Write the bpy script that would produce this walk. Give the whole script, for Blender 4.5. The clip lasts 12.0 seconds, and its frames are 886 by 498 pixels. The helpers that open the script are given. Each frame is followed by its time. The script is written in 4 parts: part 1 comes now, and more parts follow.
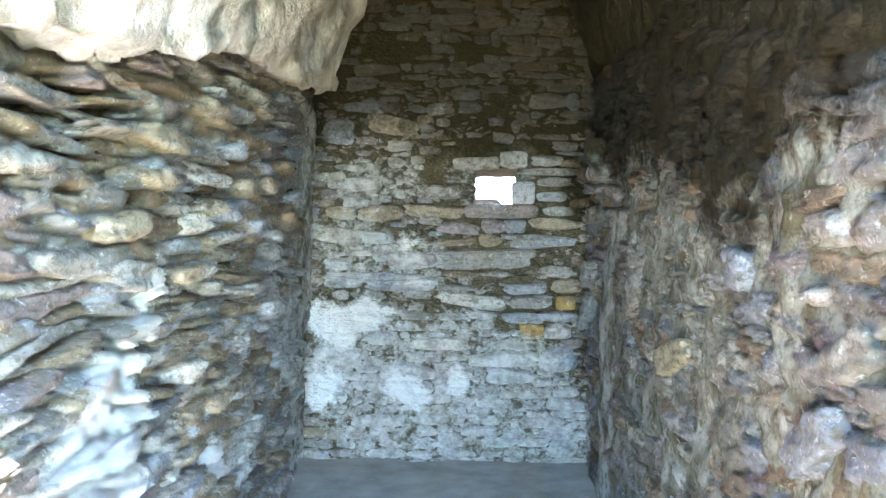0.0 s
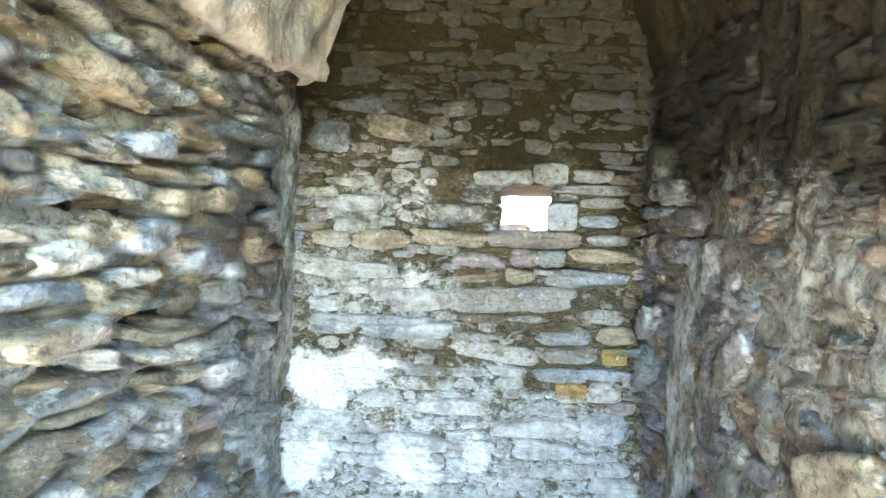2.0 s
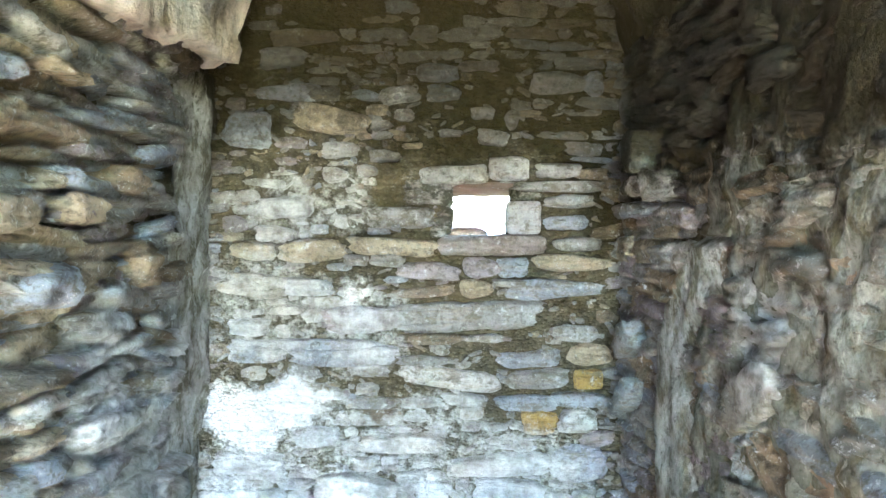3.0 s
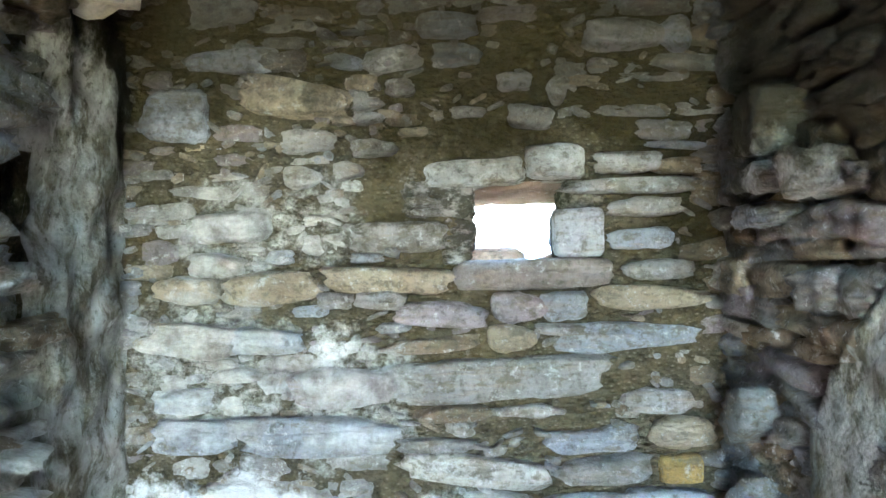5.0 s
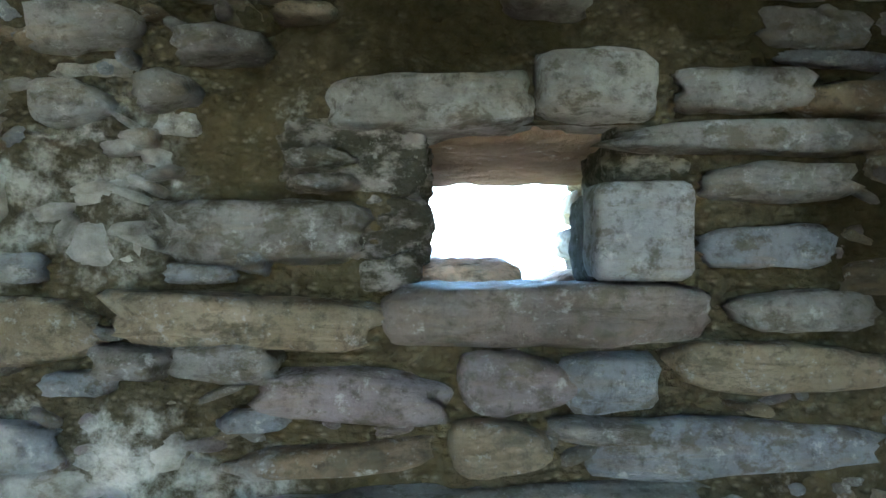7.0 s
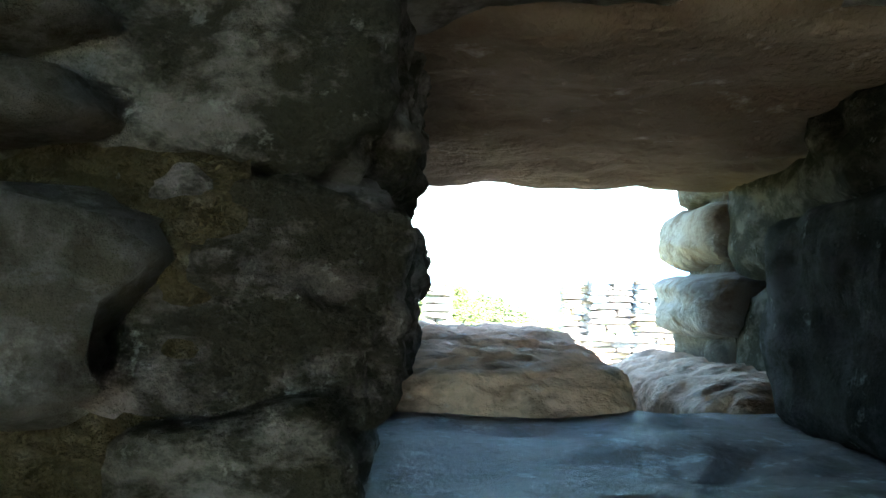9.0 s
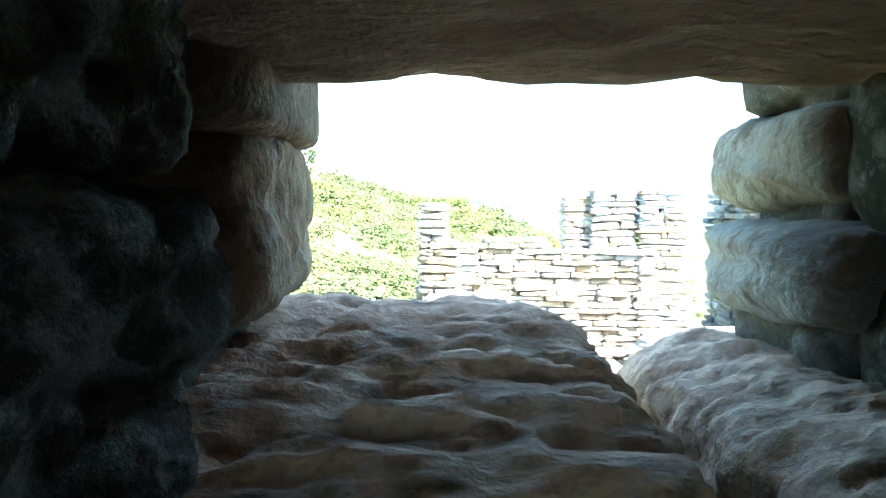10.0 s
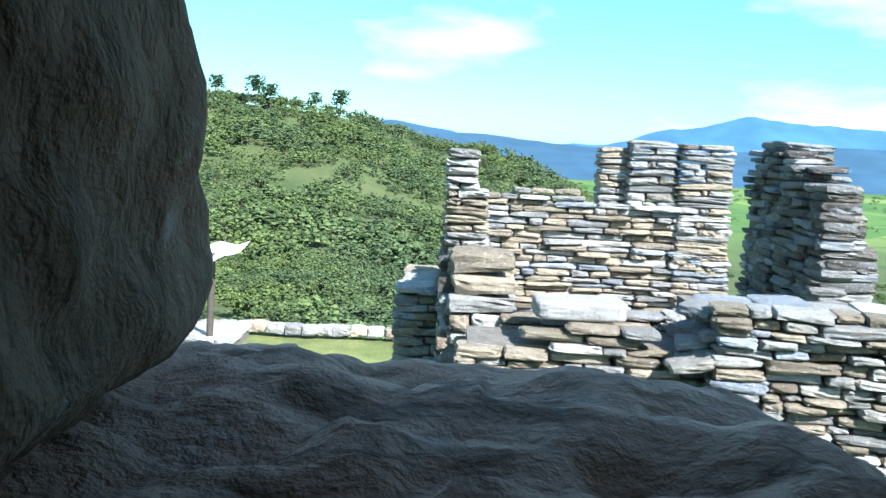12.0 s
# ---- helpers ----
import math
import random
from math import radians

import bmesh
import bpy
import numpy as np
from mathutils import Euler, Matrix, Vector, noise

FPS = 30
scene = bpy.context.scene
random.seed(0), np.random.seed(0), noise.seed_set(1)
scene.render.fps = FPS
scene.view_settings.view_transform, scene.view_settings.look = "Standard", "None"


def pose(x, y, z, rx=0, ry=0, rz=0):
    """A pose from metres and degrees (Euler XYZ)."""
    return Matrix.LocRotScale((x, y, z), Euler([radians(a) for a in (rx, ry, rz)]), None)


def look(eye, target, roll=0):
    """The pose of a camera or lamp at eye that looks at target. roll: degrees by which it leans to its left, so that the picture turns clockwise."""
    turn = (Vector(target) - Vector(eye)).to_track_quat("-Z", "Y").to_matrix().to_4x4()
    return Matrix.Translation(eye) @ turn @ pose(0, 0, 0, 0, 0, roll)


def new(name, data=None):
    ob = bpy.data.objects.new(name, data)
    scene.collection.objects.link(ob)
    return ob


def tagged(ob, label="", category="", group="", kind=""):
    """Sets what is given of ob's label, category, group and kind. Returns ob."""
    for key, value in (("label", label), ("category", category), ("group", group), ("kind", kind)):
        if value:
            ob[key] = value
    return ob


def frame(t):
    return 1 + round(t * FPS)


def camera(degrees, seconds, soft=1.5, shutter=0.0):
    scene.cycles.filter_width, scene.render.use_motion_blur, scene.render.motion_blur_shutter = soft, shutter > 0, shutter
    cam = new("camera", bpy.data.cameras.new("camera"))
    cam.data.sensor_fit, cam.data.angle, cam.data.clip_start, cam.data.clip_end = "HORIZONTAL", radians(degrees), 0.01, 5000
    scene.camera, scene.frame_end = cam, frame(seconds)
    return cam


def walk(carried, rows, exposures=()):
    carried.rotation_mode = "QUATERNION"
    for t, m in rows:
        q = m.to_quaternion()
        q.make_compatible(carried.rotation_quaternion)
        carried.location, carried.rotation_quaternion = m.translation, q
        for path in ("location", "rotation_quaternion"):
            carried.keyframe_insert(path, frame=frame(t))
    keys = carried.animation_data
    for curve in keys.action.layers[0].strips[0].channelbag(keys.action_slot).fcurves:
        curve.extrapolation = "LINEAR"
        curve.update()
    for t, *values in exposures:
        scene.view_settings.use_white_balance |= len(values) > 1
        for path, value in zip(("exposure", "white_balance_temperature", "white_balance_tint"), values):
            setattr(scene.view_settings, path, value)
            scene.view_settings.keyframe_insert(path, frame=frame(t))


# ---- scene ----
# Entry camera, one lens
cam = camera(54.0, 12.0, soft=1.5)
PATH = [
    (0, (0.096, -0.02, 1.42), (0.058, 1.978, 1.337), 0.5),
    (0.5, (0.018, 0.205, 1.486), (0.034, 2.204, 1.435), 1.4),
    (1, (0.047, 0.449, 1.477), (0.069, 2.448, 1.412), 1.5),
    (1.5, (0.037, 0.713, 1.441), (-0.022, 2.712, 1.395), 1.4),
    (2, (0.016, 1.016, 1.435), (-0.031, 3.015, 1.406), 1.4),
    (2.5, (-0.001, 1.323, 1.453), (0.06, 3.322, 1.436), 0.9),
    (3, (0.04, 1.576, 1.453), (0.102, 3.574, 1.432), -0.2),
    (5, (0.113, 2.615, 1.48), (0.099, 4.615, 1.501), -1.7),
    (5.5, (0.163, 2.923, 1.491), (0.131, 4.923, 1.492), -0.5),
    (6, (0.157, 3.251, 1.478), (0.155, 5.251, 1.516), 0.3),
    (6.5, (0.17, 3.534, 1.49), (0.225, 5.534, 1.501), -0.4),
    (8.5, (0.175, 4.402, 1.498), (0.19, 6.393, 1.692), 0.2),
    (9, (0.191, 4.596, 1.545), (0.229, 6.593, 1.642), 1.4),
    (9.5, (0.244, 4.791, 1.555), (0.183, 6.776, 1.796), 2.5),
    (9.8, (0.248, 4.884, 1.577), (0.305, 6.883, 1.580), 1.5),
    (10, (0.241, 4.928, 1.579), (0.280, 6.925, 1.472), 0.4),
    (10.3, (0.232, 4.996, 1.591), (0.297, 6.986, 1.404), -1.4),
    (10.5, (0.234, 5.035, 1.595), (0.289, 7.018, 1.379), -1.3),
    (11, (0.235, 5.125, 1.586), (0.271, 7.085, 1.202), -3.6),
    (11.5, (0.234, 5.19, 1.593), (0.216, 7.176, 1.365), -2.9),
    (12, (0.223, 5.311, 1.575), (0.209, 7.297, 1.344), 2.7),
]
EXPOSURES = [(0, 6.8, 6350, 33), (1, 7.25, 6450, 34), (3, 7.6, 6700, 35), (5, 7.5, 6450, 34), (6, 6.7, 6350, 31), (6.5, 6.5, 6350, 30), (8.3, 5.2, 6600, 25), (9.3, 4.8, 6700, 20), (9.8, 4.5, 6700, 18),
             (10.0, 4.15, 6600, 17), (10.3, 3.6, 6300, 14), (10.6, 2.8, 6000, 12), (11, 2.0, 5800, 10), (11.5, 1.8, 5700, 10), (12, 1.6, 5650, 10)]
walk(cam, [(t, look(*p)) for t, *p in PATH], EXPOSURES)

# ---- world and sun ----
SUN_FROM = Vector((0.62, -0.78, 0.9)).normalized()
world = bpy.data.worlds.new("world")
scene.world = world
world.use_nodes = True
wn, wl = world.node_tree.nodes, world.node_tree.links
sky = wn.new("ShaderNodeTexSky")
sky.sky_type, sky.sun_disc = 'NISHITA', False
sky.sun_elevation = math.asin(SUN_FROM.z)
sky.sun_rotation = math.atan2(SUN_FROM.x, SUN_FROM.y)
sky.air_density, sky.dust_density, sky.ozone_density = 1.0, 0.6, 2.0
background = wn["Background"]
background.inputs[1].default_value = 0.085
# soft clouds over the blue
coord = wn.new("ShaderNodeTexCoord")
stretch = wn.new("ShaderNodeMapping")
stretch.inputs["Scale"].default_value = (2.2, 2.2, 7.0)
puffs = wn.new("ShaderNodeTexNoise")
puffs.inputs["Scale"].default_value, puffs.inputs["Detail"].default_value = 1.6, 7
puff_ramp = wn.new("ShaderNodeValToRGB")
puff_ramp.color_ramp.elements[0].position, puff_ramp.color_ramp.elements[1].position = 0.55, 0.80
puff_mix = wn.new("ShaderNodeMix")
puff_mix.data_type = 'RGBA'
puff_mix.inputs["B"].default_value = (8.0, 8.3, 8.6, 1)
wl.new(coord.outputs["Generated"], stretch.inputs["Vector"])
wl.new(stretch.outputs[0], puffs.inputs["Vector"])
wl.new(puffs.outputs["Fac"], puff_ramp.inputs[0])
wl.new(puff_ramp.outputs[0], puff_mix.inputs["Factor"])
clear = wn.new("ShaderNodeMix")
clear.data_type, clear.blend_type = 'RGBA', 'MULTIPLY'
clear.inputs["Factor"].default_value = 1.0
clear.inputs["B"].default_value = (0.62, 1.0, 0.98, 1)
wl.new(sky.outputs[0], clear.inputs["A"])
wl.new(clear.outputs["Result"], puff_mix.inputs["A"])
wl.new(puff_mix.outputs["Result"], background.inputs[0])

sun = new("sun", bpy.data.lights.new("sun", "SUN"))
sun.data.energy, sun.data.angle, sun.data.color = 5.0, radians(0.6), (1.0, 0.96, 0.90)
sun.matrix_world = look(SUN_FROM * 60, (0, 0, 0))

# ---- materials ----
class Nodes:
    """Short hand for building one node material."""
    def __init__(self, name, gloss=0.25):
        self.m = bpy.data.materials.new(name)
        self.m.use_nodes = True
        self.t = self.m.node_tree
        self.out = self.t.nodes["Principled BSDF"]
        self.out.inputs["Specular IOR Level"].default_value = gloss

    def put(self, kind, **values):
        n = self.t.nodes.new(kind)
        for k, v in values.items():
            n.inputs[k.replace("_", " ")].default_value = v
        return n

    def link(self, a, b):
        self.t.links.new(a, b)

    def place(self, sx=1.0, sy=1.0, sz=1.0):
        g = self.put("ShaderNodeNewGeometry")
        mp = self.put("ShaderNodeMapping", Scale=(sx, sy, sz))
        self.link(g.outputs["Position"], mp.inputs["Vector"])
        return mp.outputs[0]

    def noise(self, scale, detail=5.0, rough=0.6, vector=None, distortion=0.0):
        n = self.put("ShaderNodeTexNoise", Scale=scale, Detail=detail, Roughness=rough, Distortion=distortion)
        self.link(vector if vector else self.place(), n.inputs["Vector"])
        return n.outputs["Fac"]

    def step(self, value, low, high, a=0.0, b=1.0):
        n = self.put("ShaderNodeMapRange")
        for i, v in enumerate((low, high, a, b)):
            n.inputs[i + 1].default_value = v
        self.link(value, n.inputs[0])
        return n.outputs[0]

    def math(self, kind, a, b):
        n = self.put("ShaderNodeMath")
        n.operation = kind
        for i, v in enumerate((a, b)):
            if isinstance(v, (int, float)):
                n.inputs[i].default_value = v
            else:
                self.link(v, n.inputs[i])
        return n.outputs[0]

    def mix(self, fac, a, b, kind='MIX'):
        n = self.put("ShaderNodeMix")
        n.data_type, n.blend_type = 'RGBA', kind
        for key, v in (("Factor", fac), ("A", a), ("B", b)):
            if isinstance(v, tuple):
                n.inputs[key].default_value = (*v, 1)
            elif isinstance(v, (int, float)):
                n.inputs[key].default_value = v
            else:
                self.link(v, n.inputs[key])
        return n.outputs["Result"]

    def finish(self, colour, rough=0.85, bumps=()):
        if isinstance(colour, tuple):
            self.out.inputs["Base Color"].default_value = (*colour, 1)
        else:
            self.link(colour, self.out.inputs["Base Color"])
        self.out.inputs["Roughness"].default_value = rough
        last = None
        for height, distance in bumps:
            b = self.put("ShaderNodeBump", Strength=1.0, Distance=distance)
            self.link(height, b.inputs["Height"])
            if last:
                self.link(last, b.inputs["Normal"])
            last = b.outputs[0]
        if last:
            self.link(last, self.out.inputs["Normal"])
        return self.m


# colours of the slabs
GREY, BLUE, TAN = (0.43, 0.42, 0.40), (0.42, 0.46, 0.51), (0.52, 0.43, 0.31)
BROWN, PURPLE, PALE = (0.34, 0.26, 0.18), (0.43, 0.37, 0.38), (0.62, 0.60, 0.55)
DARK, OCHRE = (0.13, 0.12, 0.11), (0.62, 0.40, 0.13)



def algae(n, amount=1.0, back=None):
    """Brown-green growth, with ragged edges, on the high and the damp east parts of the chamber; it also paints in
    their shade.
    """
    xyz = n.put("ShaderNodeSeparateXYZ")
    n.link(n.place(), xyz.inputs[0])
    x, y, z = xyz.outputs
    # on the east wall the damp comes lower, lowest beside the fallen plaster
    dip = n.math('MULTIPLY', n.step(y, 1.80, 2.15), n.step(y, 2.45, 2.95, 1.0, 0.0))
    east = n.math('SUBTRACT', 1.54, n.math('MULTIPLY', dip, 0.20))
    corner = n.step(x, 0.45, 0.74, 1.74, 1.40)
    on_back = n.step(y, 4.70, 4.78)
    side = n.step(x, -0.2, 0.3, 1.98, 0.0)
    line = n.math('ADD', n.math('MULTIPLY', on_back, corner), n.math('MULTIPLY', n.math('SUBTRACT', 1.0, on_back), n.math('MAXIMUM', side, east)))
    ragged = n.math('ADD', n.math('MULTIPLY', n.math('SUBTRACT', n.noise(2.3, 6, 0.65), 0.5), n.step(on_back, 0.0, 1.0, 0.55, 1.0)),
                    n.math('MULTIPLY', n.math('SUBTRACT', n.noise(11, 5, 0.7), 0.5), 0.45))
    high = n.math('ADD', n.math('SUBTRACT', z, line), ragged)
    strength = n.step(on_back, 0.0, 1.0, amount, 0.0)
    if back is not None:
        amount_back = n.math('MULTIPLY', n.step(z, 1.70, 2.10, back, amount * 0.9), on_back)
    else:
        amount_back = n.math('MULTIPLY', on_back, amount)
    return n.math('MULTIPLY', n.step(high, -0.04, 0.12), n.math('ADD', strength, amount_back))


def residue(n, spots, edge=0.10):
    """Ragged remnants of lime coating: where they lie and how far they reach, in metres."""
    ragged = n.math('ADD', n.math('MULTIPLY', n.math('SUBTRACT', n.noise(6, 6, 0.65), 0.5), 0.34),
                    n.math('MULTIPLY', n.math('SUBTRACT', n.noise(26, 5, 0.7), 0.5), 0.14))
    best = None
    for x, y, z, r in spots:
        d = n.put("ShaderNodeVectorMath")
        d.operation = 'DISTANCE'
        n.link(n.place(), d.inputs[0])
        d.inputs[1].default_value = (x, y, z)
        near = n.math('SUBTRACT', r, d.outputs["Value"])
        best = near if best is None else n.math('MAXIMUM', best, near)
    return n.step(n.math('ADD', best, ragged), -0.01, edge * 0.4)


WHITEWASH = ((-0.62, 4.87, 0.80, 0.13), (-0.42, 4.87, 0.85, 0.11), (-0.55, 4.87, 0.74, 0.09), (-0.20, 4.88, 0.42, 0.13), (-0.68, 4.88, 0.40, 0.12), (0.10, 4.88, 0.45, 0.07),
             (-0.20, 4.87, 1.22, 0.04), (-0.75, 2.15, 1.15, 0.15), (-0.75, 1.95, 0.85, 0.28), (-0.75, 1.95, 0.50, 0.28), (-0.74, 2.9, 0.55, 0.10), (-0.72, 2.2, 1.95, 0.10))
# lime remnants; the low back-wall spots also paint light bounced off the floor
COATING_AND_LIGHT = ((0.80, 3.5, 1.25, 0.16), (0.80, 2.9, 0.6, 0.18), (-0.74, 3.7, 1.1, 0.26), (-0.74, 4.0, 0.8, 0.25), (-0.74, 3.3, 0.5, 0.2),
           (-0.74, 4.5, 1.0, 0.35), (-0.74, 4.5, 0.4, 0.35),
           (-0.45, 4.88, 1.55, 0.16), (-0.22, 4.88, 1.58, 0.12), (-0.50, 4.88, 1.20, 0.22), (-0.15, 4.88, 1.12, 0.18), (0.1, 4.88, 0.65, 0.25), (-0.4, 4.88, 0.5, 0.4), (0.4, 4.88, 0.4, 0.35), (-0.1, 4.88, 0.1, 0.5), (0.5, 4.88, 0.1, 0.4))


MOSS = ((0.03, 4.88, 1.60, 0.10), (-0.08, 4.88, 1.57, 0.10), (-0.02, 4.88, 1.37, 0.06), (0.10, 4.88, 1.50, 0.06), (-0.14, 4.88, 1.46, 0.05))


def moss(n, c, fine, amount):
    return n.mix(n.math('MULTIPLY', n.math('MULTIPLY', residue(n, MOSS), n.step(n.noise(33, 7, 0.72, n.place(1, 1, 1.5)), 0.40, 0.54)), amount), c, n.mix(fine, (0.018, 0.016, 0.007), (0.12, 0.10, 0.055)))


def stone_material(name, island=False, growth=0.93, lichen=0.85, rough=0.85, wear=1.0, tone=1.0):
    n = Nodes(name, 0.10 if growth and rough > 0.7 else 0.25)
    if island:
        g = n.put("ShaderNodeNewGeometry")
        ramp = n.put("ShaderNodeValToRGB")
        ramp.color_ramp.interpolation = 'CONSTANT'
        shades = (BLUE, GREY, TAN, GREY, PURPLE, BROWN, GREY, PALE)
        while len(ramp.color_ramp.elements) < len(shades):
            ramp.color_ramp.elements.new(0.5)
        for i, (el, c) in enumerate(zip(ramp.color_ramp.elements, shades)):
            el.position, el.color = i / len(shades), (*(v * tone for v in c), 1)
        n.link(g.outputs["Random Per Island"], ramp.inputs[0])
        base = ramp.outputs[0]
    else:
        base = n.put("ShaderNodeObjectInfo").outputs["Color"]
    broad = n.noise(7, 6, 0.65)
    fine = n.noise(38, 6, 0.7)
    speck = n.noise(120, 3, 0.6)
    layered = n.noise(9, 5, 0.6, n.place(1, 1, 6), 0.6)
    c = n.mix(n.step(broad, 0.3, 0.7), n.mix(wear, base, n.mix(1.0, base, (0.46, 0.44, 0.42), 'MULTIPLY')), base)
    c = n.mix(n.step(layered, 0.52, 0.75, 0.0, 0.55), c, (0.34, 0.25, 0.15))
    c = n.mix(n.step(fine, 0.33, 0.49, 0.75 * wear, 0.0), c, (0.085, 0.074, 0.056))
    c = n.mix(n.step(n.noise(31, 7, 0.75), 0.57, 0.66, 0.0, lichen * 0.8), c, (0.68, 0.68, 0.66))
    c = n.mix(n.step(speck, 0.62, 0.74, 0.0, 0.6), c, (0.6, 0.6, 0.57))
    grit = n.noise(70, 7, 0.85)
    c = n.mix(n.step(grit, 0.36, 0.50, 0.40 * wear, 0.0), c, n.mix(1.0, c, (0.30, 0.28, 0.25), 'MULTIPLY'))
    if growth:
        c = n.mix(n.step(n.noise(21, 7, 0.72, n.place(1, 1, 1.5)), 0.53, 0.60, 0.0, 0.72), c, n.mix(fine, (0.06, 0.05, 0.032), (0.24, 0.21, 0.15)))
        c = n.mix(n.math('MULTIPLY', residue(n, COATING_AND_LIGHT), 0.68), c, n.mix(n.step(n.noise(16, 7, 0.7), 0.36, 0.62), (0.20, 0.19, 0.17), (0.66, 0.66, 0.63)))
        c = n.mix(n.math('MULTIPLY', residue(n, WHITEWASH), 0.9), c, n.mix(fine, (0.56, 0.56, 0.54), (0.82, 0.82, 0.80)))
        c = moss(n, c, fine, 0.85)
        # growth coloured nearly black, so it carries the upper walls' shade as well
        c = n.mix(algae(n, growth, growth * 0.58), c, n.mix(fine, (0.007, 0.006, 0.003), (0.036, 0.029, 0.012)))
    return n.finish(c, rough, ((n.noise(18, 8, 0.75), 0.036), (layered, 0.022), (grit, 0.010)))


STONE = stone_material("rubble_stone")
SILL_STONE = stone_material("worn_sill", rough=0.55)



def block_material():
    """Soft brownish stone, pitted by weather; dark brown flecks paint the shade in the pits."""
    n = Nodes("weathered_block", 0.12)
    base = n.put("ShaderNodeObjectInfo").outputs["Color"]
    c = n.mix(n.step(n.noise(9, 6, 0.65), 0.35, 0.65), n.mix(1.0, base, (0.72, 0.66, 0.62), 'MULTIPLY'), base)
    c = n.mix(n.step(n.noise(42, 5, 0.6, n.place(0.6, 1, 1)), 0.36, 0.50, 0.75, 0.0), c, (0.16, 0.11, 0.075))
    c = n.mix(n.step(n.noise(26, 6, 0.7), 0.60, 0.70, 0.0, 0.4), c, (0.70, 0.68, 0.66))
    c = n.mix(n.step(n.noise(130, 4, 0.65), 0.35, 0.5, 0.35, 0.0), c, (0.22, 0.17, 0.13))
    return n.finish(c, 0.88, ((n.noise(34, 5, 0.55), 0.009), (n.noise(120, 4, 0.6), 0.003)))


BLOCK = block_material()


def mossy_shaded_material():
    """Grey rubble face half hidden under blackish moss and soil, with shade of the window reveal painted in."""
    n = Nodes("mossy_shaded_stone", 0.06)
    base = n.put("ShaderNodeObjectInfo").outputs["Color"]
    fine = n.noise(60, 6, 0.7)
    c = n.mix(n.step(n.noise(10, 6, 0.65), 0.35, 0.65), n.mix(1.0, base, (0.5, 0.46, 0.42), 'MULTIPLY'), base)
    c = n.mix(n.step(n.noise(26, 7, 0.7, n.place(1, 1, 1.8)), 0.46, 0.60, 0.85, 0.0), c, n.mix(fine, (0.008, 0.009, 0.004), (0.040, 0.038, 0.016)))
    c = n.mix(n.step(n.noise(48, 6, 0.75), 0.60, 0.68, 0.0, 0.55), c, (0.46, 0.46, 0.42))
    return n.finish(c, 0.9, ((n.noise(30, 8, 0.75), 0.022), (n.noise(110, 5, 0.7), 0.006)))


MOSSY_SHADED = mossy_shaded_material()
STONE_MANY = stone_material("rubble_stone_small", island=True, tone=0.72)
RUIN = stone_material("sunlit_slab", growth=0, lichen=0.8, wear=0.6)
RUIN_MANY = stone_material("sunlit_slab_small", island=True, growth=0, lichen=0.8, wear=0.6)


def mortar_material(name, low, high, growth):
    n = Nodes(name, 0.06)
    crumbs = n.put("ShaderNodeTexVoronoi", Scale=55.0)
    n.link(n.place(1, 1, 1.6), crumbs.inputs["Vector"])
    fine = n.noise(30, 7, 0.75)
    c = n.mix(n.step(fine, 0.32, 0.66), low, high)
    c = n.mix(n.step(n.noise(4, 5, 0.6), 0.45, 0.7, 0.0, 0.6), c, (0.10, 0.075, 0.035))
    c = n.mix(n.step(n.noise(14, 7, 0.75), 0.62, 0.72, 0.0, 0.45), c, (0.46, 0.45, 0.40))
    c = n.mix(n.step(crumbs.outputs["Distance"], 0.05, 0.35, 0.55, 0.0), c, (0.28, 0.25, 0.19))
    c = n.mix(n.math('MULTIPLY', residue(n, COATING_AND_LIGHT), 0.78), c, n.mix(n.step(n.noise(24, 7, 0.72), 0.42, 0.60), (0.08, 0.072, 0.05), (0.47, 0.47, 0.43)))
    c = n.mix(n.math('MULTIPLY', residue(n, WHITEWASH), 0.9), c, n.mix(fine, (0.50, 0.50, 0.47), (0.80, 0.80, 0.78)))
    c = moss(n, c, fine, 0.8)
    # same growth on mortar, blackened to include the dimness higher up
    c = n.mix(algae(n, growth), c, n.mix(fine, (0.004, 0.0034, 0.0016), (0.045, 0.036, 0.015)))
    return n.finish(c, 0.95, ((n.noise(17, 8, 0.75), 0.05), (crumbs.outputs["Distance"], 0.012), (n.noise(90, 5, 0.7), 0.006)))


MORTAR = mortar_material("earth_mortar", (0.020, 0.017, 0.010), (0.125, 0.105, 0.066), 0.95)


def coat_material(name, upright, dark, pale, trace):
    """Worn lime coat, blotched and run down with brown and olive, on which the damp grows."""
    n = Nodes(name, 0.06)
    run = n.noise(11, 7, 0.7, n.place(1, 1, upright), 0.3)
    blot = n.noise(7, 7, 0.7)
    fine = n.noise(34, 7, 0.75)
    c = n.mix(n.step(blot, 0.36, 0.64), dark, pale)
    c = n.mix(n.step(run, 0.48, 0.60, 0.0, 0.8), c, n.mix(fine, (0.030, 0.024, 0.010), (0.12, 0.098, 0.045)))
    c = n.mix(n.step(n.noise(15, 7, 0.7, n.place(1, 1, upright)), 0.58, 0.67, 0.0, 0.75), c, trace)
    c = n.mix(n.step(fine, 0.36, 0.46, 0.7, 0.0), c, (0.045, 0.040, 0.022))
    # growth on the coat, with shade of the upper wall mixed into its black
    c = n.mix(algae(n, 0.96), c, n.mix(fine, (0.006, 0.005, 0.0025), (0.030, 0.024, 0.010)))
    return n.finish(c, 0.9, ((n.noise(9, 8, 0.72), 0.035), (n.noise(26, 7, 0.75), 0.022), (n.noise(90, 5, 0.7), 0.006)))


